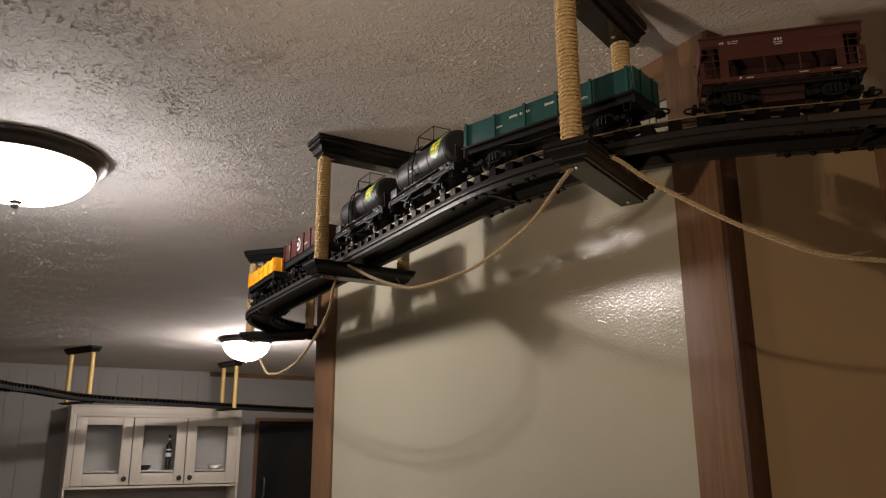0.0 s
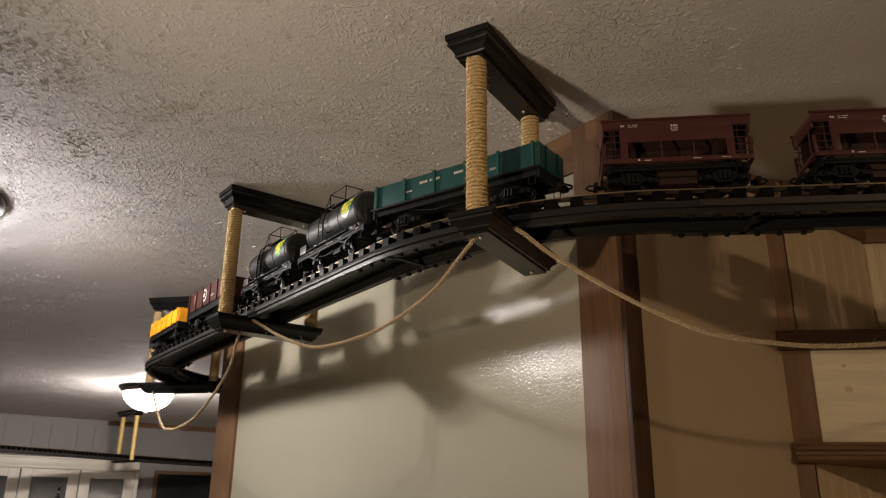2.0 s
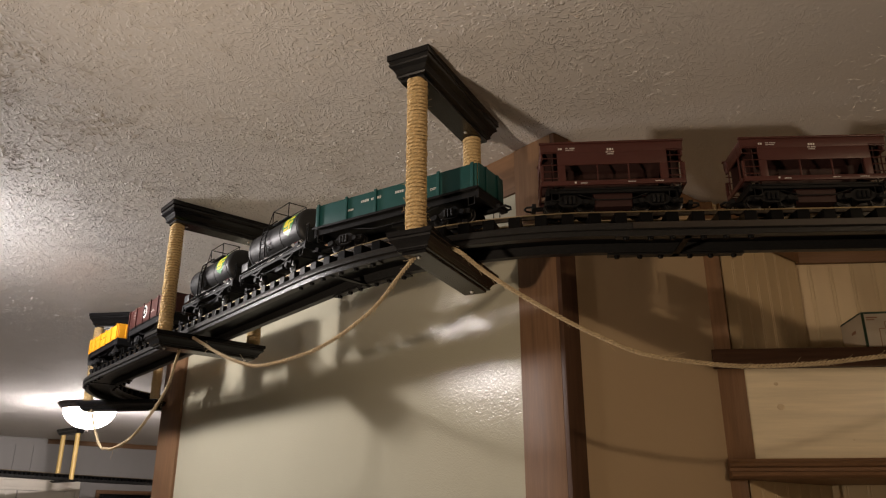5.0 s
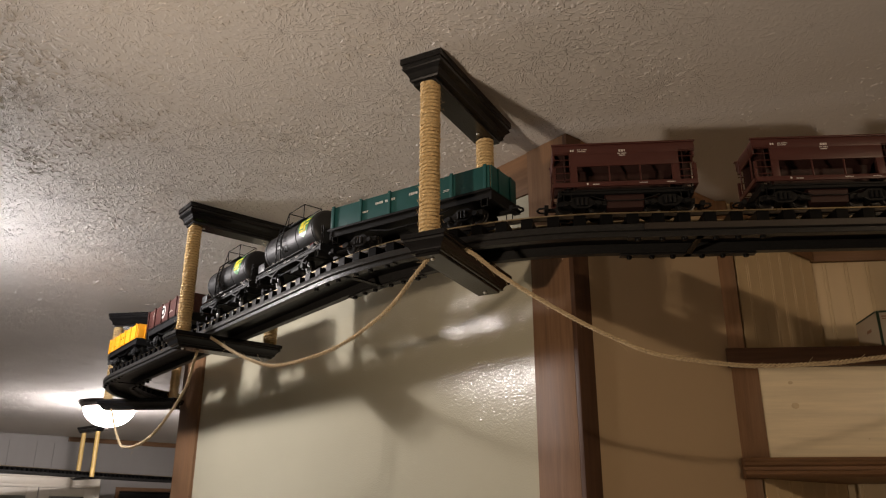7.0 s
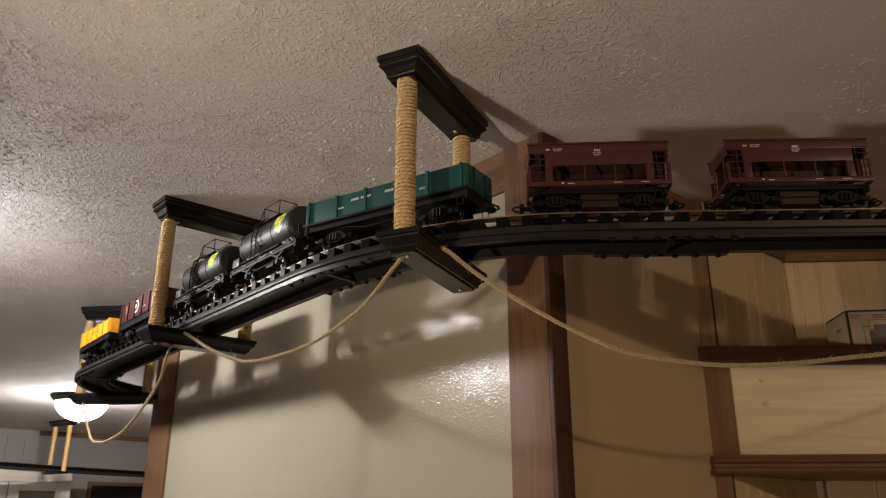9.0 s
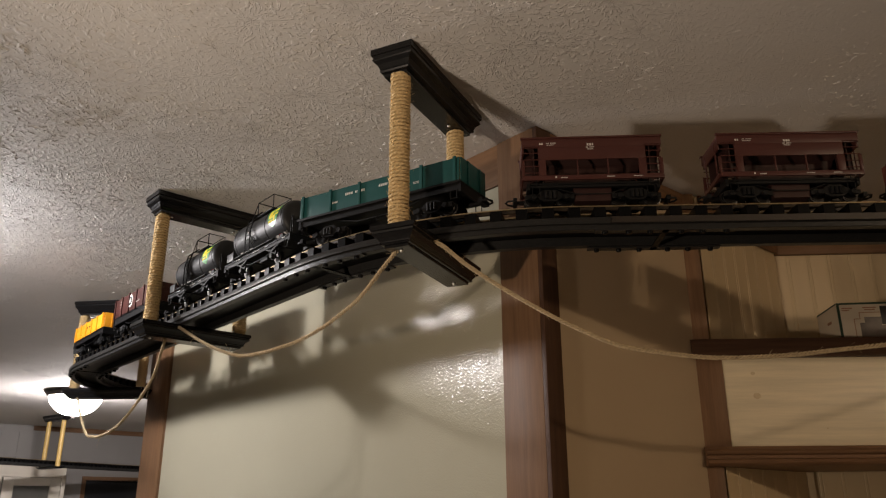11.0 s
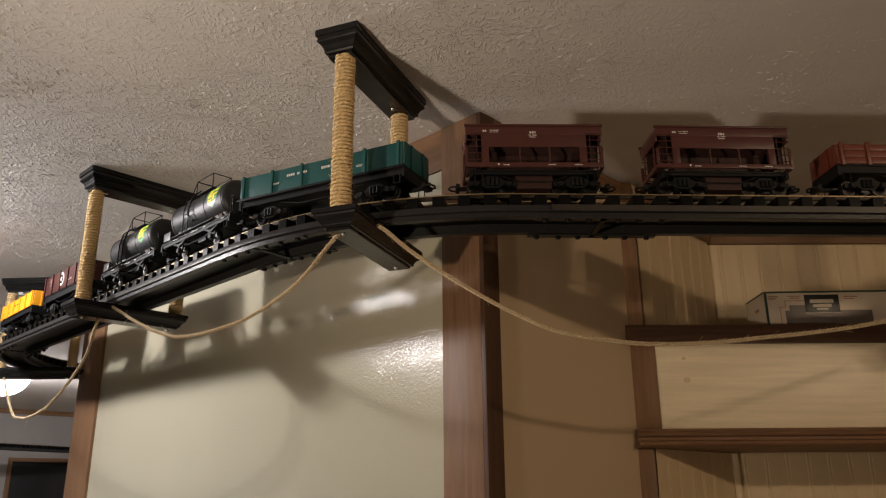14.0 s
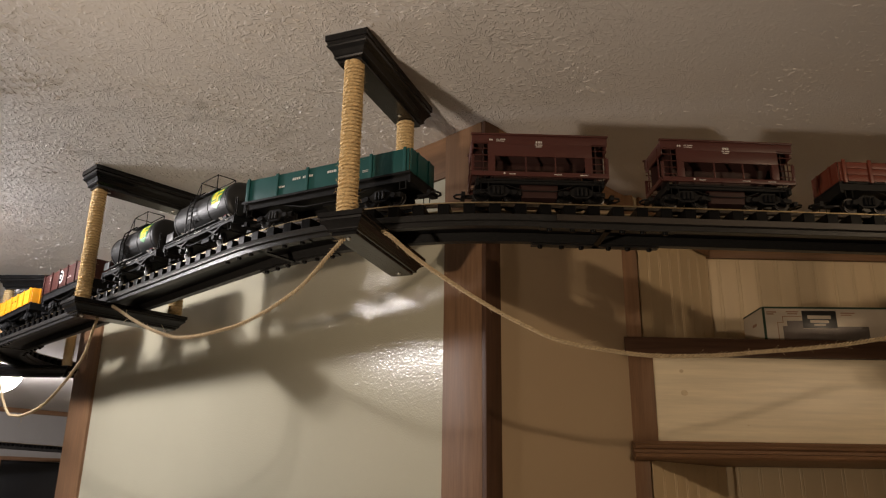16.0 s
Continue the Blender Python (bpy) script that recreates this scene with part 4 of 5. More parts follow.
def wheelset(parent, x, r=0.0155, material=None):
    bm = nb()
    rod(bm, (x, -0.034, r), (x, 0.034, r), 0.0022, seg=8)
    part("axle", bm, M_WHEEL, parent)
    for y in (-0.0215, 0.0215):
        s = 1 if y > 0 else -1
        bm = nb()
        lathe(bm, ((0, 0.0), (r * 0.35, 0.0), (r * 0.45, 0.0012), (r * 0.8, 0.0012), (r * 0.86, 0.0), (r, 0.0), (r, -0.0045), (r + 0.0025, -0.0052), (r + 0.0025, -0.0065), (0, -0.0065)), 20,
              Matrix.Translation((x, y + s * 0.003, r)) @ pose(0, 0, 0, -90 * s, 0, 0))
        part("wheel", bm, material or M_WHEEL, parent, "metal wheel with a flange")


def bogie(car, x):
    """Two axles in cast side frames with springs."""
    bm = nb()
    for s in (-1, 1):
        y0, y1 = sorted((s * 0.033, s * 0.038))
        prism(bm, ((x - 0.046, 0.012), (x - 0.046, 0.022), (x - 0.024, 0.024), (x - 0.012, 0.034), (x + 0.012, 0.034), (x + 0.024, 0.024), (x + 0.046, 0.022), (x + 0.046, 0.012),
                   (x + 0.022, 0.015), (x + 0.012, 0.008), (x - 0.012, 0.008), (x - 0.022, 0.015)), y0, y1)
        for k in (-0.008, 0.0, 0.008):
            rod(bm, (x + k, s * 0.0405, 0.012), (x + k, s * 0.0405, 0.028), 0.0032, seg=8)
        for k in (-0.031, 0.031):
            rod(bm, (x + k, s * 0.038, 0.0165), (x + k, s * 0.044, 0.0165), 0.0068, 0.0055, seg=10)
    box(bm, x - 0.010, x + 0.010, -0.033, 0.033, 0.020, 0.034)
    b = part("bogie", bm, M_CHASSIS, car, "black sprung bogie")
    for k in (-0.031, 0.031):
        wheelset(b, x + k)
    return b


def axle_pair(car, x):
    """Plain axle guards with a leaf spring."""
    bm = nb()
    for s in (-1, 1):
        y0, y1 = sorted((s * 0.034, s * 0.038))
        prism(bm, ((x - 0.016, 0.044), (x + 0.016, 0.044), (x + 0.009, 0.010), (x - 0.009, 0.010)), y0, y1)
        prism(bm, ((x - 0.030, 0.040), (x, 0.031), (x + 0.030, 0.040), (x + 0.030, 0.037), (x, 0.026), (x - 0.030, 0.037)), *sorted((s * 0.0385, s * 0.043)))
        rod(bm, (x, s * 0.036, 0.0165), (x, s * 0.045, 0.0165), 0.0075, 0.006, seg=10)
    rod(bm, (x + 0.013, -0.036, 0.040), (x + 0.013, 0.036, 0.040), 0.002, seg=6)
    b = part("axle_guard", bm, M_CHASSIS, car, "black axle guard with a leaf spring")
    wheelset(b, x)
    return b


def coupler(car, x, s):
    bm = nb()
    box(bm, *sorted((x - s * 0.005, x + s * 0.028)), -0.005, 0.005, 0.018, 0.024)
    sweep(bm, [(x + s * 0.026, -0.014, 0.021), (x + s * 0.040, -0.010, 0.0215), (x + s * 0.044, 0, 0.0215), (x + s * 0.040, 0.010, 0.0215), (x + s * 0.026, 0.014, 0.021)], 0.0022, 6)
    box(bm, *sorted((x + s * 0.022, x + s * 0.030)), -0.016, 0.016, 0.017, 0.027)
    part("coupler", bm, M_CHASSIS, car, "black loop coupler")


def underframe(car, L, z0=0.040, z1=0.050, w=0.050, material=None):
    bm = nb()
    box(bm, -L / 2, L / 2, -w, w, z1 - 0.004, z1, 0.0008)
    for y in (-w + 0.002, w - 0.009):
        box(bm, -L / 2 + 0.004, L / 2 - 0.004, y, y + 0.007, z0, z1 - 0.0045)
    box(bm, -L / 2, -L / 2 + 0.006, -w, w, z0 - 0.006, z1 - 0.0045)
    box(bm, L / 2 - 0.006, L / 2, -w, w, z0 - 0.006, z1 - 0.0045)
    for s in (-1, 1):                      # truss rods
        sweep(bm, [(-L * 0.26, s * (w - 0.010), z0), (-L * 0.12, s * (w - 0.008), z0 - 0.014), (L * 0.12, s * (w - 0.008), z0 - 0.014), (L * 0.26, s * (w - 0.010), z0)], 0.0013, 6)
    box(bm, -0.018, 0.018, -0.022, 0.022, z0 - 0.012, z0)
    part("underframe", bm, material or M_CHASSIS, car, "black underframe with truss rods")
    for s in (-1, 1):
        coupler(car, s * (L / 2 - 0.004), s)
        for y in (-w - 0.001, w - 0.003):   # steps below the corners
            bm = sweep(nb(), [(s * (L / 2 - 0.010), y + 0.002, z0), (s * (L / 2 - 0.010), y + 0.002, z0 - 0.018), (s * (L / 2 - 0.024), y + 0.002, z0 - 0.018), (s * (L / 2 - 0.024), y + 0.002, z0)], 0.0011, 5)
            part("step", bm, M_CHASSIS, car, "small wire step")


def bars(car, y, rows, material=None, t=0.0005):
    """Print too small to read, as rows of small plain bars: x, z, width, height."""
    rng = random.Random(int(1e5 * (y + sum(sum(q) for q in rows))))
    for x, z, w, h in rows:
        chips, at = [], -w / 2
        while at < w / 2 - 1e-6:
            cw = min(rng.uniform(0.55, 0.85) * h, w / 2 - at)
            if rng.random() > 0.10:
                chips.append((at, cw))
            at += cw + 0.28 * h
        for s in (-1, 1):
            a, b = sorted((s * y, s * (y + t)))
            bm = nb()
            for c0, cw in chips:
                x0, x1 = sorted(((x + c0) * -s, (x + c0 + cw) * -s))      # reads the same way round on both sides
                box(bm, x0, x1, a, b, z, z + h)
            part("print_bar", bm, material or M_PRINT, car)


def car(name, label, category="train car"):
    return thing(name, Matrix(), label, category, "cars of the model train")


def hopper_car(label):
    c = car("hopper_car", label)
    L = 0.272
    underframe(c, L - 0.02, 0.036, 0.046, 0.046)
    for x in (-0.082, 0.082):
        bogie(c, x)
    for s in (-1, 1):
        a, b = sorted((s * 0.049, s * 0.052))
        sd = part("side_sheet", box(nb(), -L / 2 + 0.002, L / 2 - 0.002, a, b, 0.1256, 0.146, 0.0004), M_OXIDE, c)
        part("lower_sheet", box(nb(), -0.1027, 0.1027, a, b, 0.0968, 0.1255, 0.0004), M_OXIDE, sd)
        part("rim", box(nb(), -L / 2, L / 2, *sorted((s * 0.048, s * 0.0545)), 0.1462, 0.150, 0.0008), M_OXIDE, sd)
        part("sill", box(nb(), -L / 2 + 0.002, L / 2 - 0.002, *sorted((s * 0.048, s * 0.0525)), 0.050, 0.0605, 0.0008), M_OXIDE, c)
        for x in (-0.132, -0.0955, -0.028, 0.030, 0.0955, 0.132):
            w = 0.0013 if abs(x) < 0.09 else 0.0030 if abs(x) > 0.1 else 0.0072
            part("rib", box(nb(), x - w, x + w, *sorted((s * 0.0485, s * 0.0522)), 0.0607, 0.0968, 0.0006), M_OXIDE, c)
        for sx in (-1, 1):                 # ladders at the corners, before a recessed plate
            # darker colour here stands for the shade behind the ladder
            part("bay_plate", box(nb(), *sorted((sx * 0.099, sx * 0.1305)), *sorted((s * 0.022, s * 0.024)), 0.0605, 0.138, 0.0003), M_OXIDESHADE, c)
            for k in range(5):
                z = 0.066 + k * 0.0155
                part("rung", rod(nb(), (sx * 0.102, s * 0.0535, z), (sx * 0.131, s * 0.0535, z), 0.0011, seg=6), M_OXIDE, c)
            part("stirrup", sweep(nb(), [(sx * 0.108, s * 0.050, 0.050), (sx * 0.108, s * 0.050, 0.037), (sx * 0.122, s * 0.050, 0.037), (sx * 0.122, s * 0.050, 0.050)], 0.0012, 5), M_CHASSIS, c)
    # inner hoppers with sloped ends and sides
    bm = nb()
    top = [bm.verts.new(p) for p in ((-0.132, -0.0475, 0.139), (0.132, -0.0475, 0.139), (0.132, 0.0475, 0.139), (-0.132, 0.0475, 0.139))]
    mid = [bm.verts.new(p) for p in ((-0.098, -0.014, 0.100), (0.098, -0.014, 0.100), (0.098, 0.014, 0.100), (-0.098, 0.014, 0.100))]
    low = [bm.verts.new(p) for p in ((-0.078, -0.012, 0.030), (0.078, -0.012, 0.030), (0.078, 0.012, 0.030), (-0.078, 0.012, 0.030))]
    for p, q in ((top, mid), (mid, low)):
        for k in range(4):
            bm.faces.new((p[k], p[(k + 1) % 4], q[(k + 1) % 4], q[k]))
    bm.faces.new(low[::-1])
    bm.faces.new(top)
    # sheets, door and bulkheads carry the hollow's shade in their colour
    part("slope_sheet", bm, M_OXIDESHADE, c, "sloped brown-red hopper sheets with shade in their colour", smooth=False)
    part("hopper_door", prism(nb(), ((-0.037, 0.048), (0.037, 0.048), (0.034, 0.008), (-0.034, 0.008)), -0.034, 0.034), M_OXIDESHADE, c, smooth=False)
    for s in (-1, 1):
        part("bulkhead", box(nb(), *sorted((s * 0.110, s * 0.112)), -0.046, 0.046, 0.0605, 0.137), M_OXIDESHADE, c)
        part("end_beam", box(nb(), *sorted((s * (L / 2 - 0.004), s * (L / 2))), -0.048, 0.048, 0.0505, 0.060, 0.0006), M_OXIDE, c)
        for y in (-0.030, 0.030):
            part("end_post", rod(nb(), (s * (L / 2 - 0.003), y, 0.060), (s * (L / 2 - 0.003), y, 0.138), 0.0016, seg=6), M_OXIDE, c)
        part("end_sheet", box(nb(), *sorted((s * (L / 2 - 0.006), s * (L / 2 - 0.0025))), -0.0478, 0.0478, 0.115, 0.1455, 0.0006), M_OXIDE, c)
    bars(c, 0.0522, ((-0.002, 0.1285, 0.012, 0.005), (-0.002, 0.1235, 0.016, 0.0022), (-0.002, 0.119, 0.012, 0.0022), (-0.078, 0.135, 0.020, 0.002), (-0.078, 0.131, 0.016, 0.0015), (-0.096, 0.1325, 0.008, 0.004)))
    bars(c, 0.0527, ((-0.070, 0.0535, 0.004, 0.004), (-0.054, 0.053, 0.014, 0.0022), (0.034, 0.054, 0.015, 0.0018), (0.085, 0.054, 0.016, 0.0018)))
    return c


def gondola(name, label, L, z1, w, ribs, material, frame_z=0.052, trucks=True, rib_top=0.0, print_rows=(), print_material=None, rib_material=None, planks=3, bogies_at=None):
    """An open car: planked sides with ribs, a floor, end walls and a chassis."""
    c = car(name, label)
    underframe(c, L, 0.040, frame_z, w - 0.001)
    if trucks:
        for x in (-L * 0.32, L * 0.32):
            bogie(c, x)
    else:
        for x in (-L * 0.25, L * 0.25):
            axle_pair(c, x)
    z0 = frame_z + 0.0004
    h = (z1 - z0) / planks
    for s in (-1, 1):
        for k in range(planks):
            part("side_plank", box(nb(), -L / 2 + 0.003, L / 2 - 0.003, *sorted((s * (w - 0.0025), s * (w + 0.0005))), z0 + k * h + 0.0003, z0 + (k + 1) * h - 0.0003, 0.0005), material, c)
        for k in range(ribs):
            x = -L / 2 + 0.012 + (L - 0.024) * k / (ribs - 1)
            part("rib", box(nb(), x - 0.0034, x + 0.0034, *sorted((s * (w + 0.0006), s * (w + 0.0042))), z0 - 0.004, z1 + rib_top, 0.0007), rib_material or material, c)
        part("end_wall", box(nb(), *sorted((s * (L / 2 - 0.003), s * (L / 2))), -w + 0.003, w - 0.003, z0, z1 + 0.0006, 0.0006), material, c)
        for y in (-w * 0.45, w * 0.45):
            part("rib", box(nb(), *sorted((s * (L / 2 + 0.0002), s * (L / 2 + 0.003))), y - 0.003, y + 0.003, z0 - 0.002, z1, 0.0006), rib_material or material, c)
    if print_rows:
        bars(c, w + 0.0007, print_rows, print_material)
    return c


def brake_wheel(c, x, y, z0, z1):
    part("brake_wheel", lathe(rod(nb(), (x, y, z0), (x, y, z1), 0.0011, seg=6), ((0.0065, -0.0008), (0.0078, 0), (0.0065, 0.0008), (0.0058, 0), (0.0065, -0.0008)), 14, Matrix.Translation((x, y, z1))), M_CHASSIS, c, "small brake wheel on a staff")


def teal_gondola():
    c = gondola("gondola_car", "teal open gondola car with ribbed sides", 0.415, 0.112, 0.052, 6, M_TEAL, 0.058, planks=1, rib_top=0.002,
                print_rows=((-0.052, 0.0905, 0.052, 0.0055), (0.040, 0.0905, 0.058, 0.0055), (-0.110, 0.078, 0.024, 0.004), (0.105, 0.0785, 0.016, 0.0016), (0.107, 0.0755, 0.020, 0.0014)))
    for s in (-1, 1):
        part("side_sill", box(nb(), -0.209, 0.209, *sorted((s * 0.0535, s * 0.0570)), 0.0535, 0.0585, 0.0006), M_CHASSIS, c)
    brake_wheel(c, -0.2125, 0.030, 0.05, 0.084)
    return c


def tank_car():
    c = car("tank_car", "black tank car with a green and yellow shield")
    L = 0.335
    underframe(c, L, 0.038, 0.050, 0.046)
    for x in (-0.078, 0.078):
        axle_pair(c, x)
    r, z, half = 0.047, 0.106, 0.131
    prof = [(0, -half - 0.010), (r * 0.55, -half - 0.008), (r * 0.85, -half - 0.003), (r * 0.97, -half + 0.003), (r, -half + 0.010)]
    prof += [(q, -w) for q, w in prof[::-1]]
    tank = part("tank", lathe(nb(), prof, 40, Matrix.Translation((0, 0, z)) @ pose(0, 0, 0, 0, 90, 0)), M_TANK, c, "satin black tank barrel")
    for x in (-0.118, -0.04, 0.04, 0.118):
        part("band", lathe(nb(), ((r + 0.0002, -0.0022), (r + 0.0011, -0.0018), (r + 0.0011, 0.0018), (r + 0.0002, 0.0022)), 40, Matrix.Translation((x, 0, z)) @ pose(0, 0, 0, 0, 90, 0)), M_TANK, tank)
    for x in (-0.10, 0.10):
        part("saddle", prism(nb(), ((x - 0.010, 0.0502), (x + 0.010, 0.0502), (x + 0.007, 0.068), (x - 0.007, 0.068)), -0.032, 0.032), M_CHASSIS, c)
    # walkway and railing round the filler
    part("walkway", box(nb(), -0.046, 0.034, -0.024, 0.024, z + r + 0.003, z + r + 0.0055, 0.0005), M_CHASSIS, c)
    part("filler_dome", lathe(nb(), ((0.013, 0.0), (0.013, 0.010), (0.0145, 0.0105), (0.0145, 0.014), (0.006, 0.0165), (0, 0.017)), 20, Matrix.Translation((0.004, 0, z + r - 0.002))), M_TANK, c)
    zt = z + r + 0.040
    rail = [(-0.046, 0.024), (0.034, 0.024), (0.034, -0.024), (-0.046, -0.024), (-0.046, 0.024)]
    part("railing", sweep(nb(), [(x, y, zt) for x, y in rail], 0.0014, 6), M_CHASSIS, c, "black wire railing")
    for x, y in rail[:4]:
        part("railing_post", rod(nb(), (x, y, z + r + 0.003), (x, y, zt), 0.0012, seg=6), M_CHASSIS, c)
    for y in (-0.024, 0.024):
        part("railing_brace", rod(nb(), (-0.046, y, zt), (-0.074, y * 1.1, z + r * 0.80), 0.0012, seg=6), M_CHASSIS, c)
    for s in (-1, 1):                       # ladder down each side
        for x in (-0.042, -0.018):
            part("ladder_rail", sweep(nb(), [(x, s * 0.026, z + r + 0.007), (x, s * 0.047, z + r * 0.72), (x, s * 0.0545, z), (x, s * 0.0545, 0.052)], 0.0016, 6), M_CHASSIS, c)
        for k in range(7):
            zz = 0.060 + k * 0.0115
            y = 0.0545 if k < 4 else 0.0545 - (k - 4) * 0.0026
            part("rung", rod(nb(), (-0.042, s * y, zz), (-0.018, s * y, zz), 0.0013, seg=6), M_CHASSIS, c)
        part("step_board", box(nb(), -0.10, 0.10, *sorted((s * 0.047, s * 0.0535)), 0.0505, 0.0525), M_CHASSIS, c)
    for s in (-1, 1):
        part("valve_wheel", lathe(rod(nb(), (0.004, s * 0.046, 0.072), (0.004, s * 0.0555, 0.072), 0.0012, seg=6), ((0.0075, -0.0009), (0.0088, 0), (0.0075, 0.0009), (0.0066, 0), (0.0075, -0.0009)), 16,
                                  Matrix.Translation((0.004, s * 0.0555, 0.072)) @ pose(0, 0, 0, 78 * s, 0, 0)), M_CHASSIS, c, "small valve wheel")
        part("data_panel", box(nb(), *sorted((s * 0.118, s * 0.152)), *sorted((s * 0.0470, s * 0.0485)), 0.0525, 0.074, 0.0005), M_TANK, c, "plain dark grey panel")
    # end platform with handrails
    for y in (-0.034, 0.034):
        part("end_rail", sweep(nb(), [(0.150, y, 0.050), (0.150, y, 0.098), (0.158, y, 0.098), (0.158, y, 0.050)], 0.0016, 6), M_CHASSIS, c)
        part("end_rail", sweep(nb(), [(-0.158, y, 0.050), (-0.158, y, 0.082), (-0.145, y, 0.086), (-0.142, y, 0.050)], 0.0013, 6), M_CHASSIS, c)
    part("end_rail", rod(nb(), (0.154, -0.034, 0.090), (0.154, 0.034, 0.090), 0.0012, seg=6), M_CHASSIS, c)
    # shield and print, wrapped on the barrel
    def on_barrel(name, cells, material, lift):
        for s in (-1, 1):
            bm = nb()
            for poly in cells:
                front, rear = [], []
                for x, a in poly:
                    w = radians(a)
                    for lst, rr in ((front, r + lift), (rear, r - 0.001)):
                        lst.append(bm.verts.new((-s * x, s * math.cos(w) * rr, z + math.sin(w) * rr)))
                bm.faces.new(front)
                bm.faces.new(rear[::-1])
                for k in range(len(front)):
                    bm.faces.new((front[k], rear[k], rear[(k + 1) % len(front)], front[(k + 1) % len(front)]))
            part(name, bm, material, tank, smooth=False)
    top, bot = 46, -22
    shield = []
    rows = 8
    for k in range(rows):
        a0, a1 = top - (top - bot) * k / rows, top - (top - bot) * (k + 1) / rows
        w0, w1 = [0.028 * math.sqrt(max(0.0, 1 - ((top - a) / (top - bot)) ** 2.4)) for a in (a0, a1)]
        shield.append([(0.079 - w0, a0), (0.079 + w0, a0), (0.079 + max(w1, 0.001), a1), (0.079 - max(w1, 0.001), a1)])
    on_barrel("shield", shield, M_LOGOGREEN, 0.0006)
    on_barrel("shield_mark", [[(0.060, 33), (0.078, 33), (0.078, 14), (0.060, 14)], [(0.061, 14), (0.079, 14), (0.079, -6), (0.061, -6)],
                              [(0.082, 33), (0.103, 33), (0.103, 12), (0.082, 12)], [(0.082, 12), (0.090, 12), (0.090, -6), (0.082, -6)]], M_LOGOYELLOW, 0.0012)
    on_barrel("print_bar", [[(x, a), (x + w, a), (x + w, a - 5), (x, a - 5)] for x, w, a in ((-0.108, 0.010, -46), (-0.096, 0.020, -49), (-0.070, 0.024, -47), (-0.108, 0.008, -58), (-0.097, 0.014, -58), (-0.053, 0.008, -57), (-0.055, 0.008, -65))], M_PRINT, 0.0006)
    on_barrel("print_panel", [[(x, -50), (x + 0.013, -50), (x + 0.013, -68), (x, -68)] for x in (0.070, 0.108)], M_PRINT, 0.0006)
    on_barrel("warning_mark", [[(0.088, -50), (0.105, -50), (0.0965, -66)]], M_RED, 0.0006)
    bars(c, 0.0462, ((-0.090, 0.0455, 0.022, 0.0015), (0.005, 0.0445, 0.034, 0.0015), (0.055, 0.044, 0.014, 0.0015), (0.138, 0.044, 0.012, 0.002)))
    return c


def brown_gondola():
    c = gondola("gondola_car", "brown-red steel gondola car with a round white emblem", 0.345, 0.122, 0.052, 6, M_OXIDE, 0.062, planks=1, rib_top=0.003,
                print_rows=((-0.105, 0.107, 0.020, 0.0045), (-0.105, 0.0985, 0.024, 0.005), (-0.105, 0.089, 0.022, 0.004), (0.050, 0.0815, 0.036, 0.0018), (0.055, 0.0855, 0.012, 0.0015)))
    for s in (-1, 1):
        for rad, y, m in ((0.0215, 0.0008, M_PRINT), (0.0145, 0.0012, M_CHASSIS), (0.0075, 0.0016, M_PRINT)):
            part("emblem", lathe(nb(), ((0, 0), (rad, 0), (rad, -0.001), (0, -0.001)), 28, Matrix.Translation((s * 0.022, s * (0.0525 + y), 0.096)) @ pose(0, 0, 0, -90 * s, 0, 0)), m, c, "round emblem")
        for k in range(4):
            for x in (-0.150, 0.132):
                part("rung", rod(nb(), (x, s * 0.0545, 0.070 + k * 0.014), (x + 0.020, s * 0.0545, 0.070 + k * 0.014), 0.0009, seg=5), M_OXIDE, c)
    brake_wheel(c, 0.176, 0.025, 0.05, 0.118)
    return c


def yellow_gondola():
    c = gondola("gondola_car", "yellow open gondola car with ribbed sides", 0.350, 0.108, 0.051, 6, M_YELLOW, 0.058, planks=3, rib_top=0.002,
                print_rows=((-0.020, 0.084, 0.013, 0.0045), (0.020, 0.084, 0.036, 0.0045), (-0.09, 0.070, 0.016, 0.002)), print_material=M_CHASSIS)
    return c


def work_caboose():
    c = gondola("work_caboose", "work caboose with a yellow cabin and grey low sides", 0.300, 0.094, 0.050, 7, M_GREYCAR, 0.056, planks=3, rib_material=M_CHASSIS, rib_top=0.002)
    cab = part("cabin", box(nb(), -0.150, -0.030, -0.0555, 0.0555, 0.057, 0.128, 0.0008), M_YELLOW, c, "yellow boarded cabin")
    roof = prism(nb(), ((-0.062, 0.126), (0.0, 0.143), (0.062, 0.126), (0.062, 0.130), (0.0, 0.1475), (-0.062, 0.130)), -0.162, -0.020)
    roof.transform(Matrix(((0, 1, 0, 0), (1, 0, 0, 0), (0, 0, 1, 0), (0, 0, 0, 1))))
    part("roof", roof, M_CHASSIS, c, "dark pitched roof", smooth=False)
    for s in (-1, 1):
        for x in (-0.118, -0.066):
            wd = part("window", box(nb(), x - 0.009, x + 0.009, *sorted((s * 0.0553, s * 0.0562)), 0.088, 0.114), M_WINDOW, cab, "small dark window")
            for k in (-0.009, 0.0, 0.009):
                part("glazing_bar", box(nb(), x + k - 0.0009, x + k + 0.0009, *sorted((s * 0.0560, s * 0.0570)), 0.0875, 0.1145), M_YELLOW, wd)
    return c


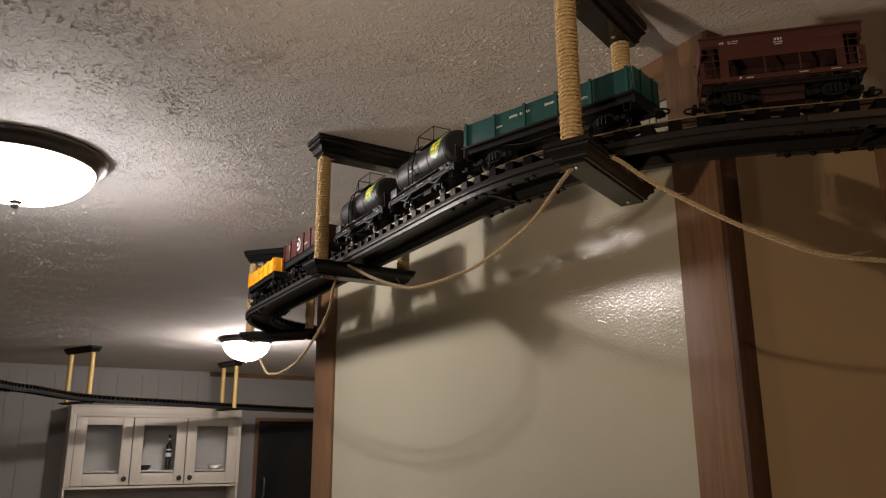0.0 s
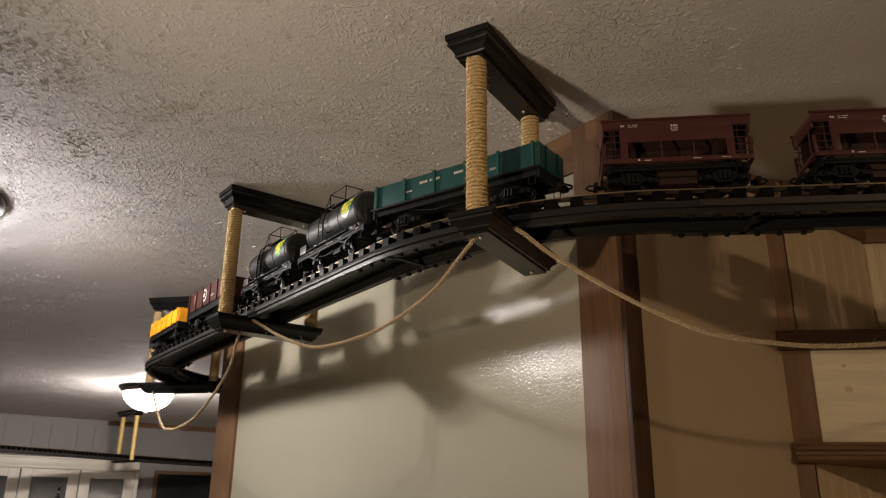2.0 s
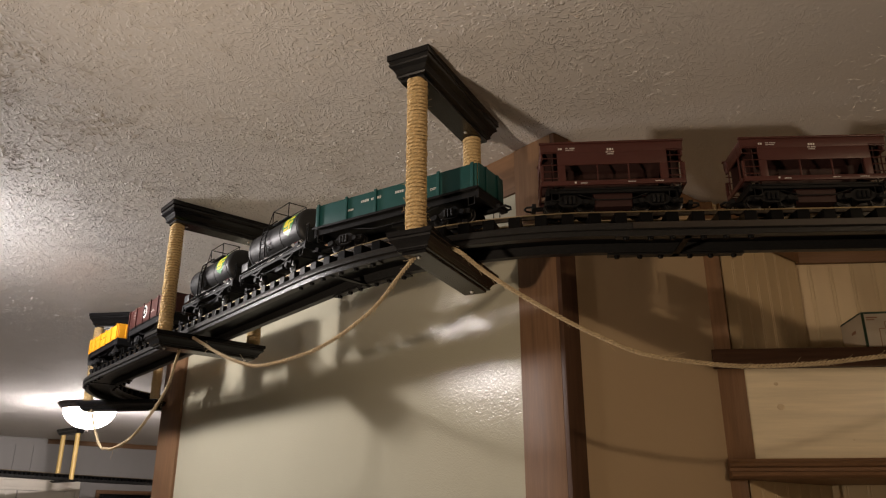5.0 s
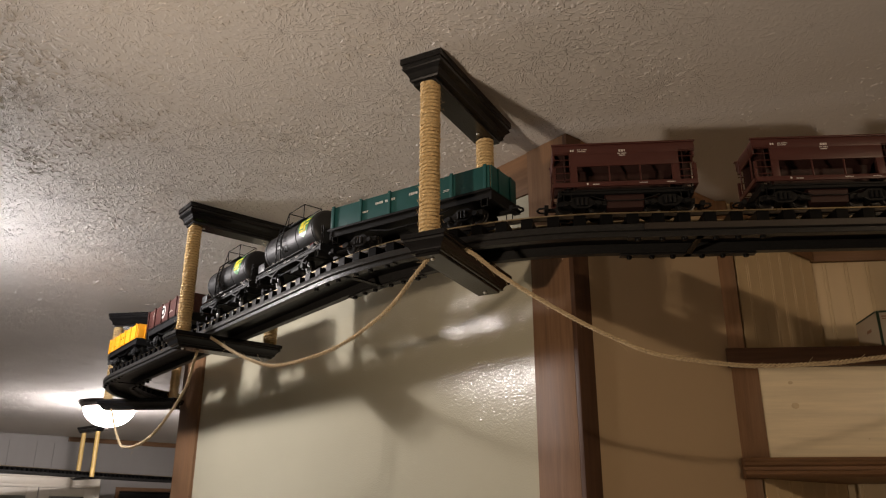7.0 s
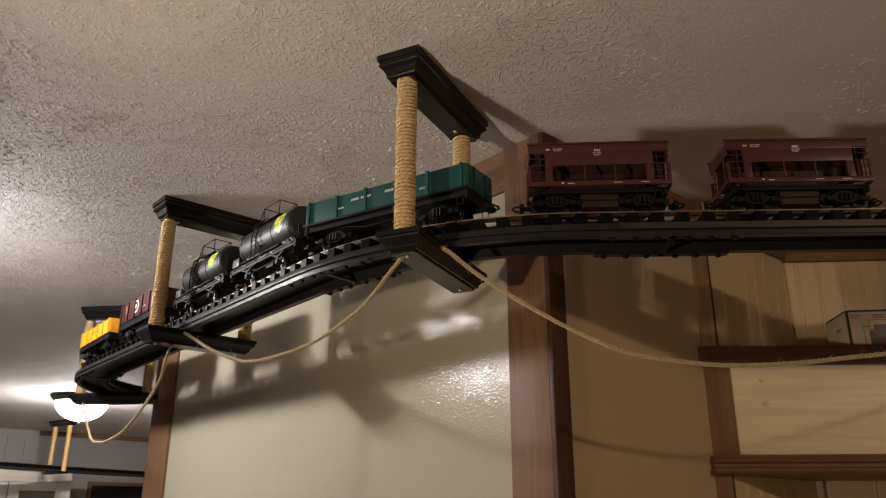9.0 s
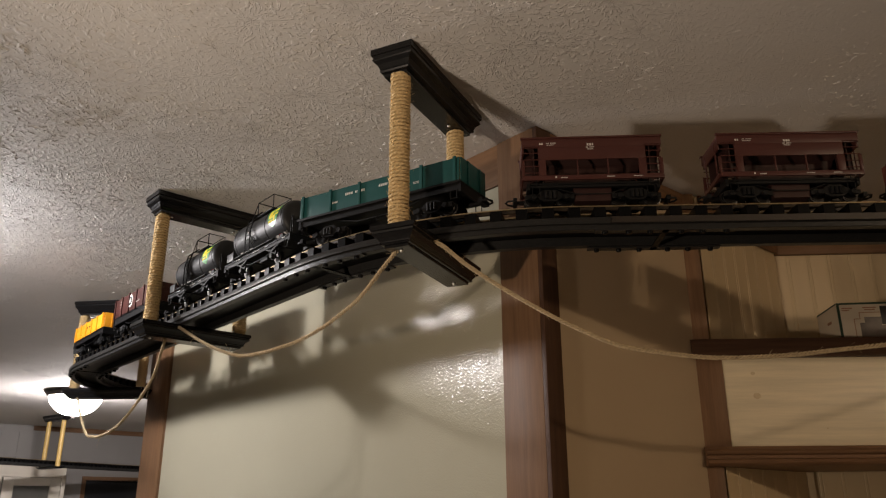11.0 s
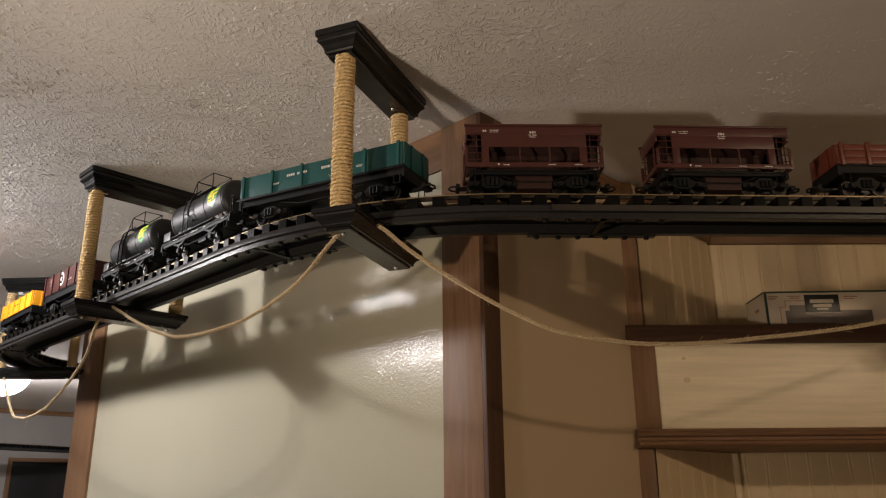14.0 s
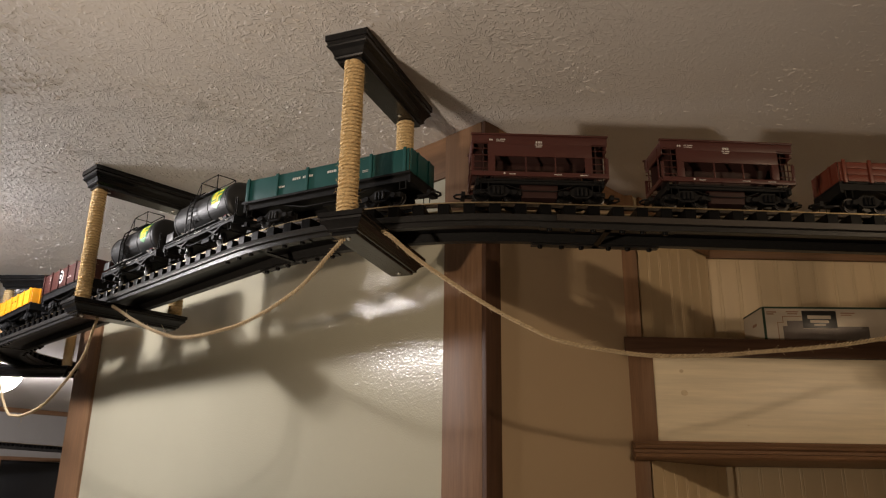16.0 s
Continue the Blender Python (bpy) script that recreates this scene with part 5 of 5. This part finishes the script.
def stake_flat(name, label, L, deck, stakes, stake_h, low_side=0.0):
    c = car(name, label)
    underframe(c, L, 0.040, 0.050, 0.048)
    for x in (-L * 0.25, L * 0.25):
        axle_pair(c, x)
    part("deck", box(nb(), -L / 2, L / 2, -0.052, 0.052, 0.0504, 0.060, 0.0008), deck, c)
    for s in (-1, 1):
        for k in range(stakes):
            x = -L / 2 + 0.02 + (L - 0.04) * k / (stakes - 1)
            part("stake", box(nb(), x - 0.003, x + 0.003, *sorted((s * 0.0522, s * 0.0565)), 0.050, 0.060 + stake_h, 0.0006), M_CHASSIS, c, "upright stake")
            part("stake_pocket", box(nb(), x - 0.005, x + 0.005, *sorted((s * 0.0521, s * 0.0575)), 0.049, 0.0595, 0.0006), deck, c)
    return c


def transformer_car():
    c = car("transformer_car", "dark green transformer load on a green flat car")
    L = 0.31
    underframe(c, L, 0.040, 0.050, 0.048)
    for x in (-L * 0.3, L * 0.3):
        bogie(c, x)
    part("deck", box(nb(), -L / 2, L / 2, -0.053, 0.053, 0.0504, 0.072, 0.001), M_MIDGREEN, c, "green flat car deck")
    t = part("transformer", box(nb(), -0.105, 0.105, -0.045, 0.045, 0.0724, 0.140, 0.002), M_GREEN, c, "dark green ribbed transformer")
    part("cover", box(nb(), -0.108, 0.108, -0.048, 0.048, 0.1402, 0.147, 0.0015), M_GREEN, t)
    for s in (-1, 1):
        for k in range(9):
            x = -0.096 + 0.024 * k
            part("fin", box(nb(), x - 0.002, x + 0.002, *sorted((s * 0.0452, s * 0.0495)), 0.080, 0.136, 0.0006), M_GREEN, t)
        pl = part("sign", box(nb(), -0.04, 0.04, *sorted((s * 0.0496, s * 0.0506)), 0.098, 0.128), M_PRINT, t, "white sign with a red and blue mark")
        part("sign_mark", box(nb(), -s * 0.030 - 0.009, -s * 0.030 + 0.009, *sorted((s * 0.0507, s * 0.0511)), 0.101, 0.125), M_BLUE, pl)
        part("sign_mark", box(nb(), -s * 0.030 - 0.006, -s * 0.030 + 0.006, *sorted((s * 0.0511, s * 0.0514)), 0.110, 0.124), M_RED, pl)
        part("print_bar", box(nb(), s * 0.012 - 0.022, s * 0.012 + 0.022, *sorted((s * 0.0507, s * 0.0510)), 0.110, 0.116), M_CHASSIS, pl)
    for y in (-0.025, 0.0, 0.025):
        for sx in (1, -1):
            bm = nb()
            for k in range(6):
                lathe(bm, ((0, 0), (0.008 - k * 0.0006, 0.0), (0.0055 - k * 0.0005, 0.008), (0, 0.008)), 12, Matrix.Translation((sx * 0.108, y, 0.128)) @ pose(0, 0, 0, 0, sx * 72, 0) @ Matrix.Translation((0, 0, k * 0.0085)))
            part("insulator", bm, M_WOODEN, t, "ribbed brown insulator")
    return c


def crane_car():
    c = car("crane_car", "yellow railway crane car with a raised jib")
    L = 0.265
    underframe(c, L, 0.040, 0.050, 0.048)
    for x in (-0.062, 0.062):
        axle_pair(c, x)
    part("deck", box(nb(), -L / 2, L / 2, -0.053, 0.053, 0.0504, 0.064, 0.001), M_YELLOW, c, "yellow deck with stake pockets")
    for s in (-1, 1):
        for k in range(5):
            x = -0.11 + 0.055 * k
            part("stake_pocket", box(nb(), x - 0.006, x + 0.006, *sorted((s * 0.0532, s * 0.057)), 0.054, 0.066, 0.0008), M_YELLOW, c)
    cab = part("cabin", box(nb(), -0.062, 0.025, -0.040, 0.040, 0.0645, 0.152, 0.001), M_YELLOW, c, "yellow crane cabin")
    part("roof", box(nb(), -0.072, 0.036, -0.046, 0.046, 0.1522, 0.157, 0.001), M_CHASSIS, cab)
    part("counterweight", box(nb(), -0.112, -0.0625, -0.036, 0.036, 0.0645, 0.095, 0.001), M_CHASSIS, c)
    for s in (-1, 1):
        part("window", box(nb(), -0.040, -0.020, *sorted((s * 0.0398, s * 0.0406)), 0.122, 0.142), M_WINDOW, cab)
        part("port", lathe(nb(), ((0, 0), (0.007, 0), (0.007, 0.004), (0.004, 0.005), (0, 0.005)), 14, Matrix.Translation((0.008, s * 0.040, 0.135)) @ pose(0, 0, 0, -90 * s, 0, 0)), M_CHASSIS, cab)
    jib = [(0.03, 0.068), (0.05, 0.064), (0.215, 0.146), (0.215, 0.160), (0.20, 0.160)]
    for y in (-0.020, 0.017):
        part("jib_beam", prism(nb(), jib, y, y + 0.003), M_YELLOW, c, "yellow jib beam", smooth=False)
    for k in range(5):
        x = 0.06 + 0.035 * k
        part("jib_tie", rod(nb(), (x, -0.0168, 0.076 + (x - 0.06) * 0.5), (x, 0.0168, 0.076 + (x - 0.06) * 0.5), 0.0018, seg=6), M_YELLOW, c)
    part("cable", rod(nb(), (0.025, 0, 0.13), (0.19, 0, 0.150), 0.0008, seg=5), M_STEEL, c)
    part("hook", sweep(nb(), [(0.212, 0, 0.152), (0.212, 0, 0.128), (0.217, 0, 0.122), (0.212, 0, 0.117), (0.207, 0, 0.121)], 0.0014, 6), M_STEEL, c)
    return c


def steam_engine():
    e = thing("steam_engine", Matrix(), "small white, red and black model steam locomotive", "locomotive", "cars of the model train")
    part("chassis", box(nb(), -0.145, 0.120, -0.040, 0.040, 0.030, 0.052, 0.002), M_RED, e, "red chassis")
    part("running_board", box(nb(), -0.150, 0.132, -0.052, 0.052, 0.0522, 0.060, 0.001), M_RED, e)
    part("buffer_beam", box(nb(), 0.1322, 0.142, -0.050, 0.050, 0.026, 0.058, 0.001), M_CHASSIS, e)
    cab = part("cab", box(nb(), -0.146, -0.030, -0.050, 0.050, 0.0602, 0.160, 0.004), M_CABWHITE, e, "ivory cab with rounded windows")
    part("cab_roof", box(nb(), -0.150, -0.026, -0.053, 0.053, 0.1602, 0.165, 0.002), M_CABWHITE, cab)
    part("side_tank", box(nb(), -0.0295, 0.022, -0.047, 0.047, 0.0602, 0.112, 0.002), M_CABWHITE, e, "ivory side tank")
    for s in (-1, 1):
        part("window", box(nb(), -0.130, -0.075, *sorted((s * 0.0498, s * 0.0507)), 0.112, 0.150, 0.0003), M_WINDOW, cab)
        for x in (-0.128, -0.098):
            part("handrail", sweep(nb(), [(x, s * 0.050, 0.085), (x, s * 0.053, 0.086), (x, s * 0.053, 0.104), (x, s * 0.050, 0.105)], 0.0012, 5), M_CHASSIS, cab)
        part("number_bar", box(nb(), -s * 0.050 - 0.006 if s > 0 else 0.0 - 0.056, -s * 0.050 + 0.006 if s > 0 else -0.044, *sorted((s * 0.0498, s * 0.0506)), 0.138, 0.151), M_GOLD, cab)
        part("name_bar", box(nb(), -0.060, -0.040, *sorted((s * 0.0498, s * 0.0506)), 0.112, 0.118), M_GOLD, cab)
    part("window", box(nb(), -0.0302, -0.0294, -0.030, 0.030, 0.122, 0.150), M_WINDOW, cab)
    boiler = part("boiler", lathe(nb(), ((0, -0.03), (0.030, -0.03), (0.031, 0.0), (0.031, 0.100), (0.028, 0.108), (0.010, 0.112), (0, 0.112)), 28, Matrix.Translation((0.02, 0, 0.090)) @ pose(0, 0, 0, 0, 90, 0)), M_CHASSIS, e, "black boiler")
    part("dome", lathe(nb(), ((0.020, 0), (0.020, 0.034), (0.016, 0.044), (0.006, 0.048), (0, 0.048)), 20, Matrix.Translation((0.050, 0, 0.112))), M_CHASSIS, boiler)
    part("funnel", lathe(nb(), ((0.010, 0), (0.009, 0.040), (0.014, 0.048), (0.026, 0.078), (0.024, 0.084), (0.018, 0.084), (0.008, 0.05), (0, 0.05)), 24, Matrix.Translation((0.108, 0, 0.116))), M_CHASSIS, boiler, "black funnel that widens upwards")
    part("bell", lathe(nb(), ((0, 0.018), (0.004, 0.017), (0.006, 0.008), (0.009, 0.0), (0, 0.0)), 14, Matrix.Translation((0.028, 0, 0.124))), M_GOLD, boiler)
    for x, sx in ((0.132, 1), (-0.152, -1)):
        part("headlight", lathe(nb(), ((0, 0), (0.009, 0), (0.010, 0.010), (0.008, 0.011), (0, 0.010)), 16, Matrix.Translation((x, 0, 0.130)) @ pose(0, 0, 0, 0, 90 * sx, 0)), M_GOLD, e, "brass headlight")
    for s in (-1, 1):
        part("cylinder", rod(nb(), (0.085, s * 0.045, 0.034), (0.130, s * 0.045, 0.034), 0.014, seg=16), M_CHASSIS, e, "black steam cylinder")
        part("coupling_rod", box(nb(), -0.045, 0.055, *sorted((s * 0.0375, s * 0.0395)), 0.018, 0.023), M_STEEL, e)
        part("piston_rod", rod(nb(), (0.0, s * 0.041, 0.025), (0.090, s * 0.045, 0.034), 0.002, seg=6), M_STEEL, e)
    for x in (-0.045, 0.05):
        wheelset(e, x, 0.024, M_RED)
    for s in (-1, 1):
        coupler(e, s * 0.142, s)
    return e


def couple(ob, s_front, s_rear, low=1.0):
    """Sets a car on the rails between two places of the line."""
    mid, half = (s_front + s_rear) / 2, (s_front - s_rear) * 0.3
    xa, ya, _ = MAIN.at(mid - half)
    xb, yb, _ = MAIN.at(mid + half)
    ob.matrix_basis = pose((xa + xb) / 2, (ya + yb) / 2, Z_RAIL, 0, 0, math.degrees(math.atan2(yb - ya, xb - xa))) @ Matrix.Diagonal((1, 1, low, 1))
    return ob


HOP = "brown-red ore hopper car with ladders and sloped ends"
couple(hopper_car(HOP), 1.236, 0.862, 0.90)
couple(hopper_car(HOP), 0.862, 0.488, 0.90)
couple(teal_gondola(), 0.488, -0.005, 0.94)
couple(tank_car(), 0.005, -0.370)
couple(tank_car(), -0.370, -0.745)
couple(brown_gondola(), -0.800, -1.225)
couple(yellow_gondola(), -1.250, -1.680)
couple(work_caboose(), -1.680, -2.045)
RG = "red oxide open gondola car with planked sides"
couple(gondola("gondola_car", RG, 0.345, 0.100, 0.051, 7, M_RUST, 0.058, planks=3, rib_top=0.004), 1.655, 1.236)
couple(gondola("gondola_car", RG, 0.365, 0.096, 0.051, 8, M_RUST, 0.058, planks=3, rib_top=0.004), 2.090, 1.655)
couple(crane_car(), 2.43, 2.090)
couple(gondola("gondola_car", "orange low-sided open car with white corner marks", 0.300, 0.104, 0.051, 4, M_ORANGE, 0.062, trucks=False, planks=2,
               print_rows=((-0.06, 0.084, 0.030, 0.006), (0.08, 0.084, 0.034, 0.005)), print_material=M_CHASSIS), 2.795, 2.43)
couple(stake_flat("stake_car", "dark green flat car with tall black stakes", 0.300, M_GREEN, 6, 0.070), 3.16, 2.795)
couple(transformer_car(), 3.54, 3.16)
couple(stake_flat("stake_car", "red oxide flat car with a few tall stakes", 0.270, M_RUST, 4, 0.065), 3.87, 3.54)
couple(steam_engine(), 4.22, 3.87)


# ---- sleepers: separate pieces on shared meshes ----
def sleeper():
    bm = box(nb(), -0.0115, 0.0115, -0.0415, 0.0415, -0.0265, 0.0, 0.0012)
    for y in (-GAUGE, GAUGE):
        for sx in (-1, 1):
            box(bm, -0.004, 0.004, y + sx * 0.0055 - 0.0018, y + sx * 0.0055 + 0.0018, -0.0005, 0.0028)
    return finish(bm, "sleeper", M_TIE)


SLEEPER = sleeper()
PITCH = 0.0475


def lay(line, track_thing, z, limit):
    n = int((line.s1 - line.s0) / PITCH)
    for k in range(min(n, limit)):
        x, y, a = line.at(line.s0 + (k + 0.5) * PITCH)
        share("sleeper", SLEEPER, track_thing, Matrix.Translation((x, y, Z_TIE + z)) @ pose(0, 0, 0, 0, 0, math.degrees(a)))


lay(MAIN, TRACK, 0.0, 300)
lay(FAR, FAR_TRACK, Z_FAR, 300)


# ---- grooved boards on the far kitchen wall ----
def wall_board(w):
    bm = nb()
    z0, z1 = 0.0, CEIL - 0.077
    out = ((0.0015, 0.0), (0.003, -0.006), (w - 0.003, -0.006), (w - 0.0015, 0.0))
    a = [bm.verts.new((x, y, z0)) for x, y in out]
    b = [bm.verts.new((x, y, z1)) for x, y in out]
    for k in range(3):
        bm.faces.new((a[k], a[k + 1], b[k + 1], b[k]))
    bm.faces.new(a)
    bm.faces.new(b[::-1])
    return finish(bm, "board", M_GREYWALL)


WIDE, SLIM = wall_board(0.26), wall_board(0.17)
x = -3.0
k = 0
while x < 1.26:
    w, me = ((0.26, WIDE), (0.17, SLIM))[k % 2]
    share("board", me, wf, pose(x, B1 - 0.0005, 0))
    x += w
    k += 1
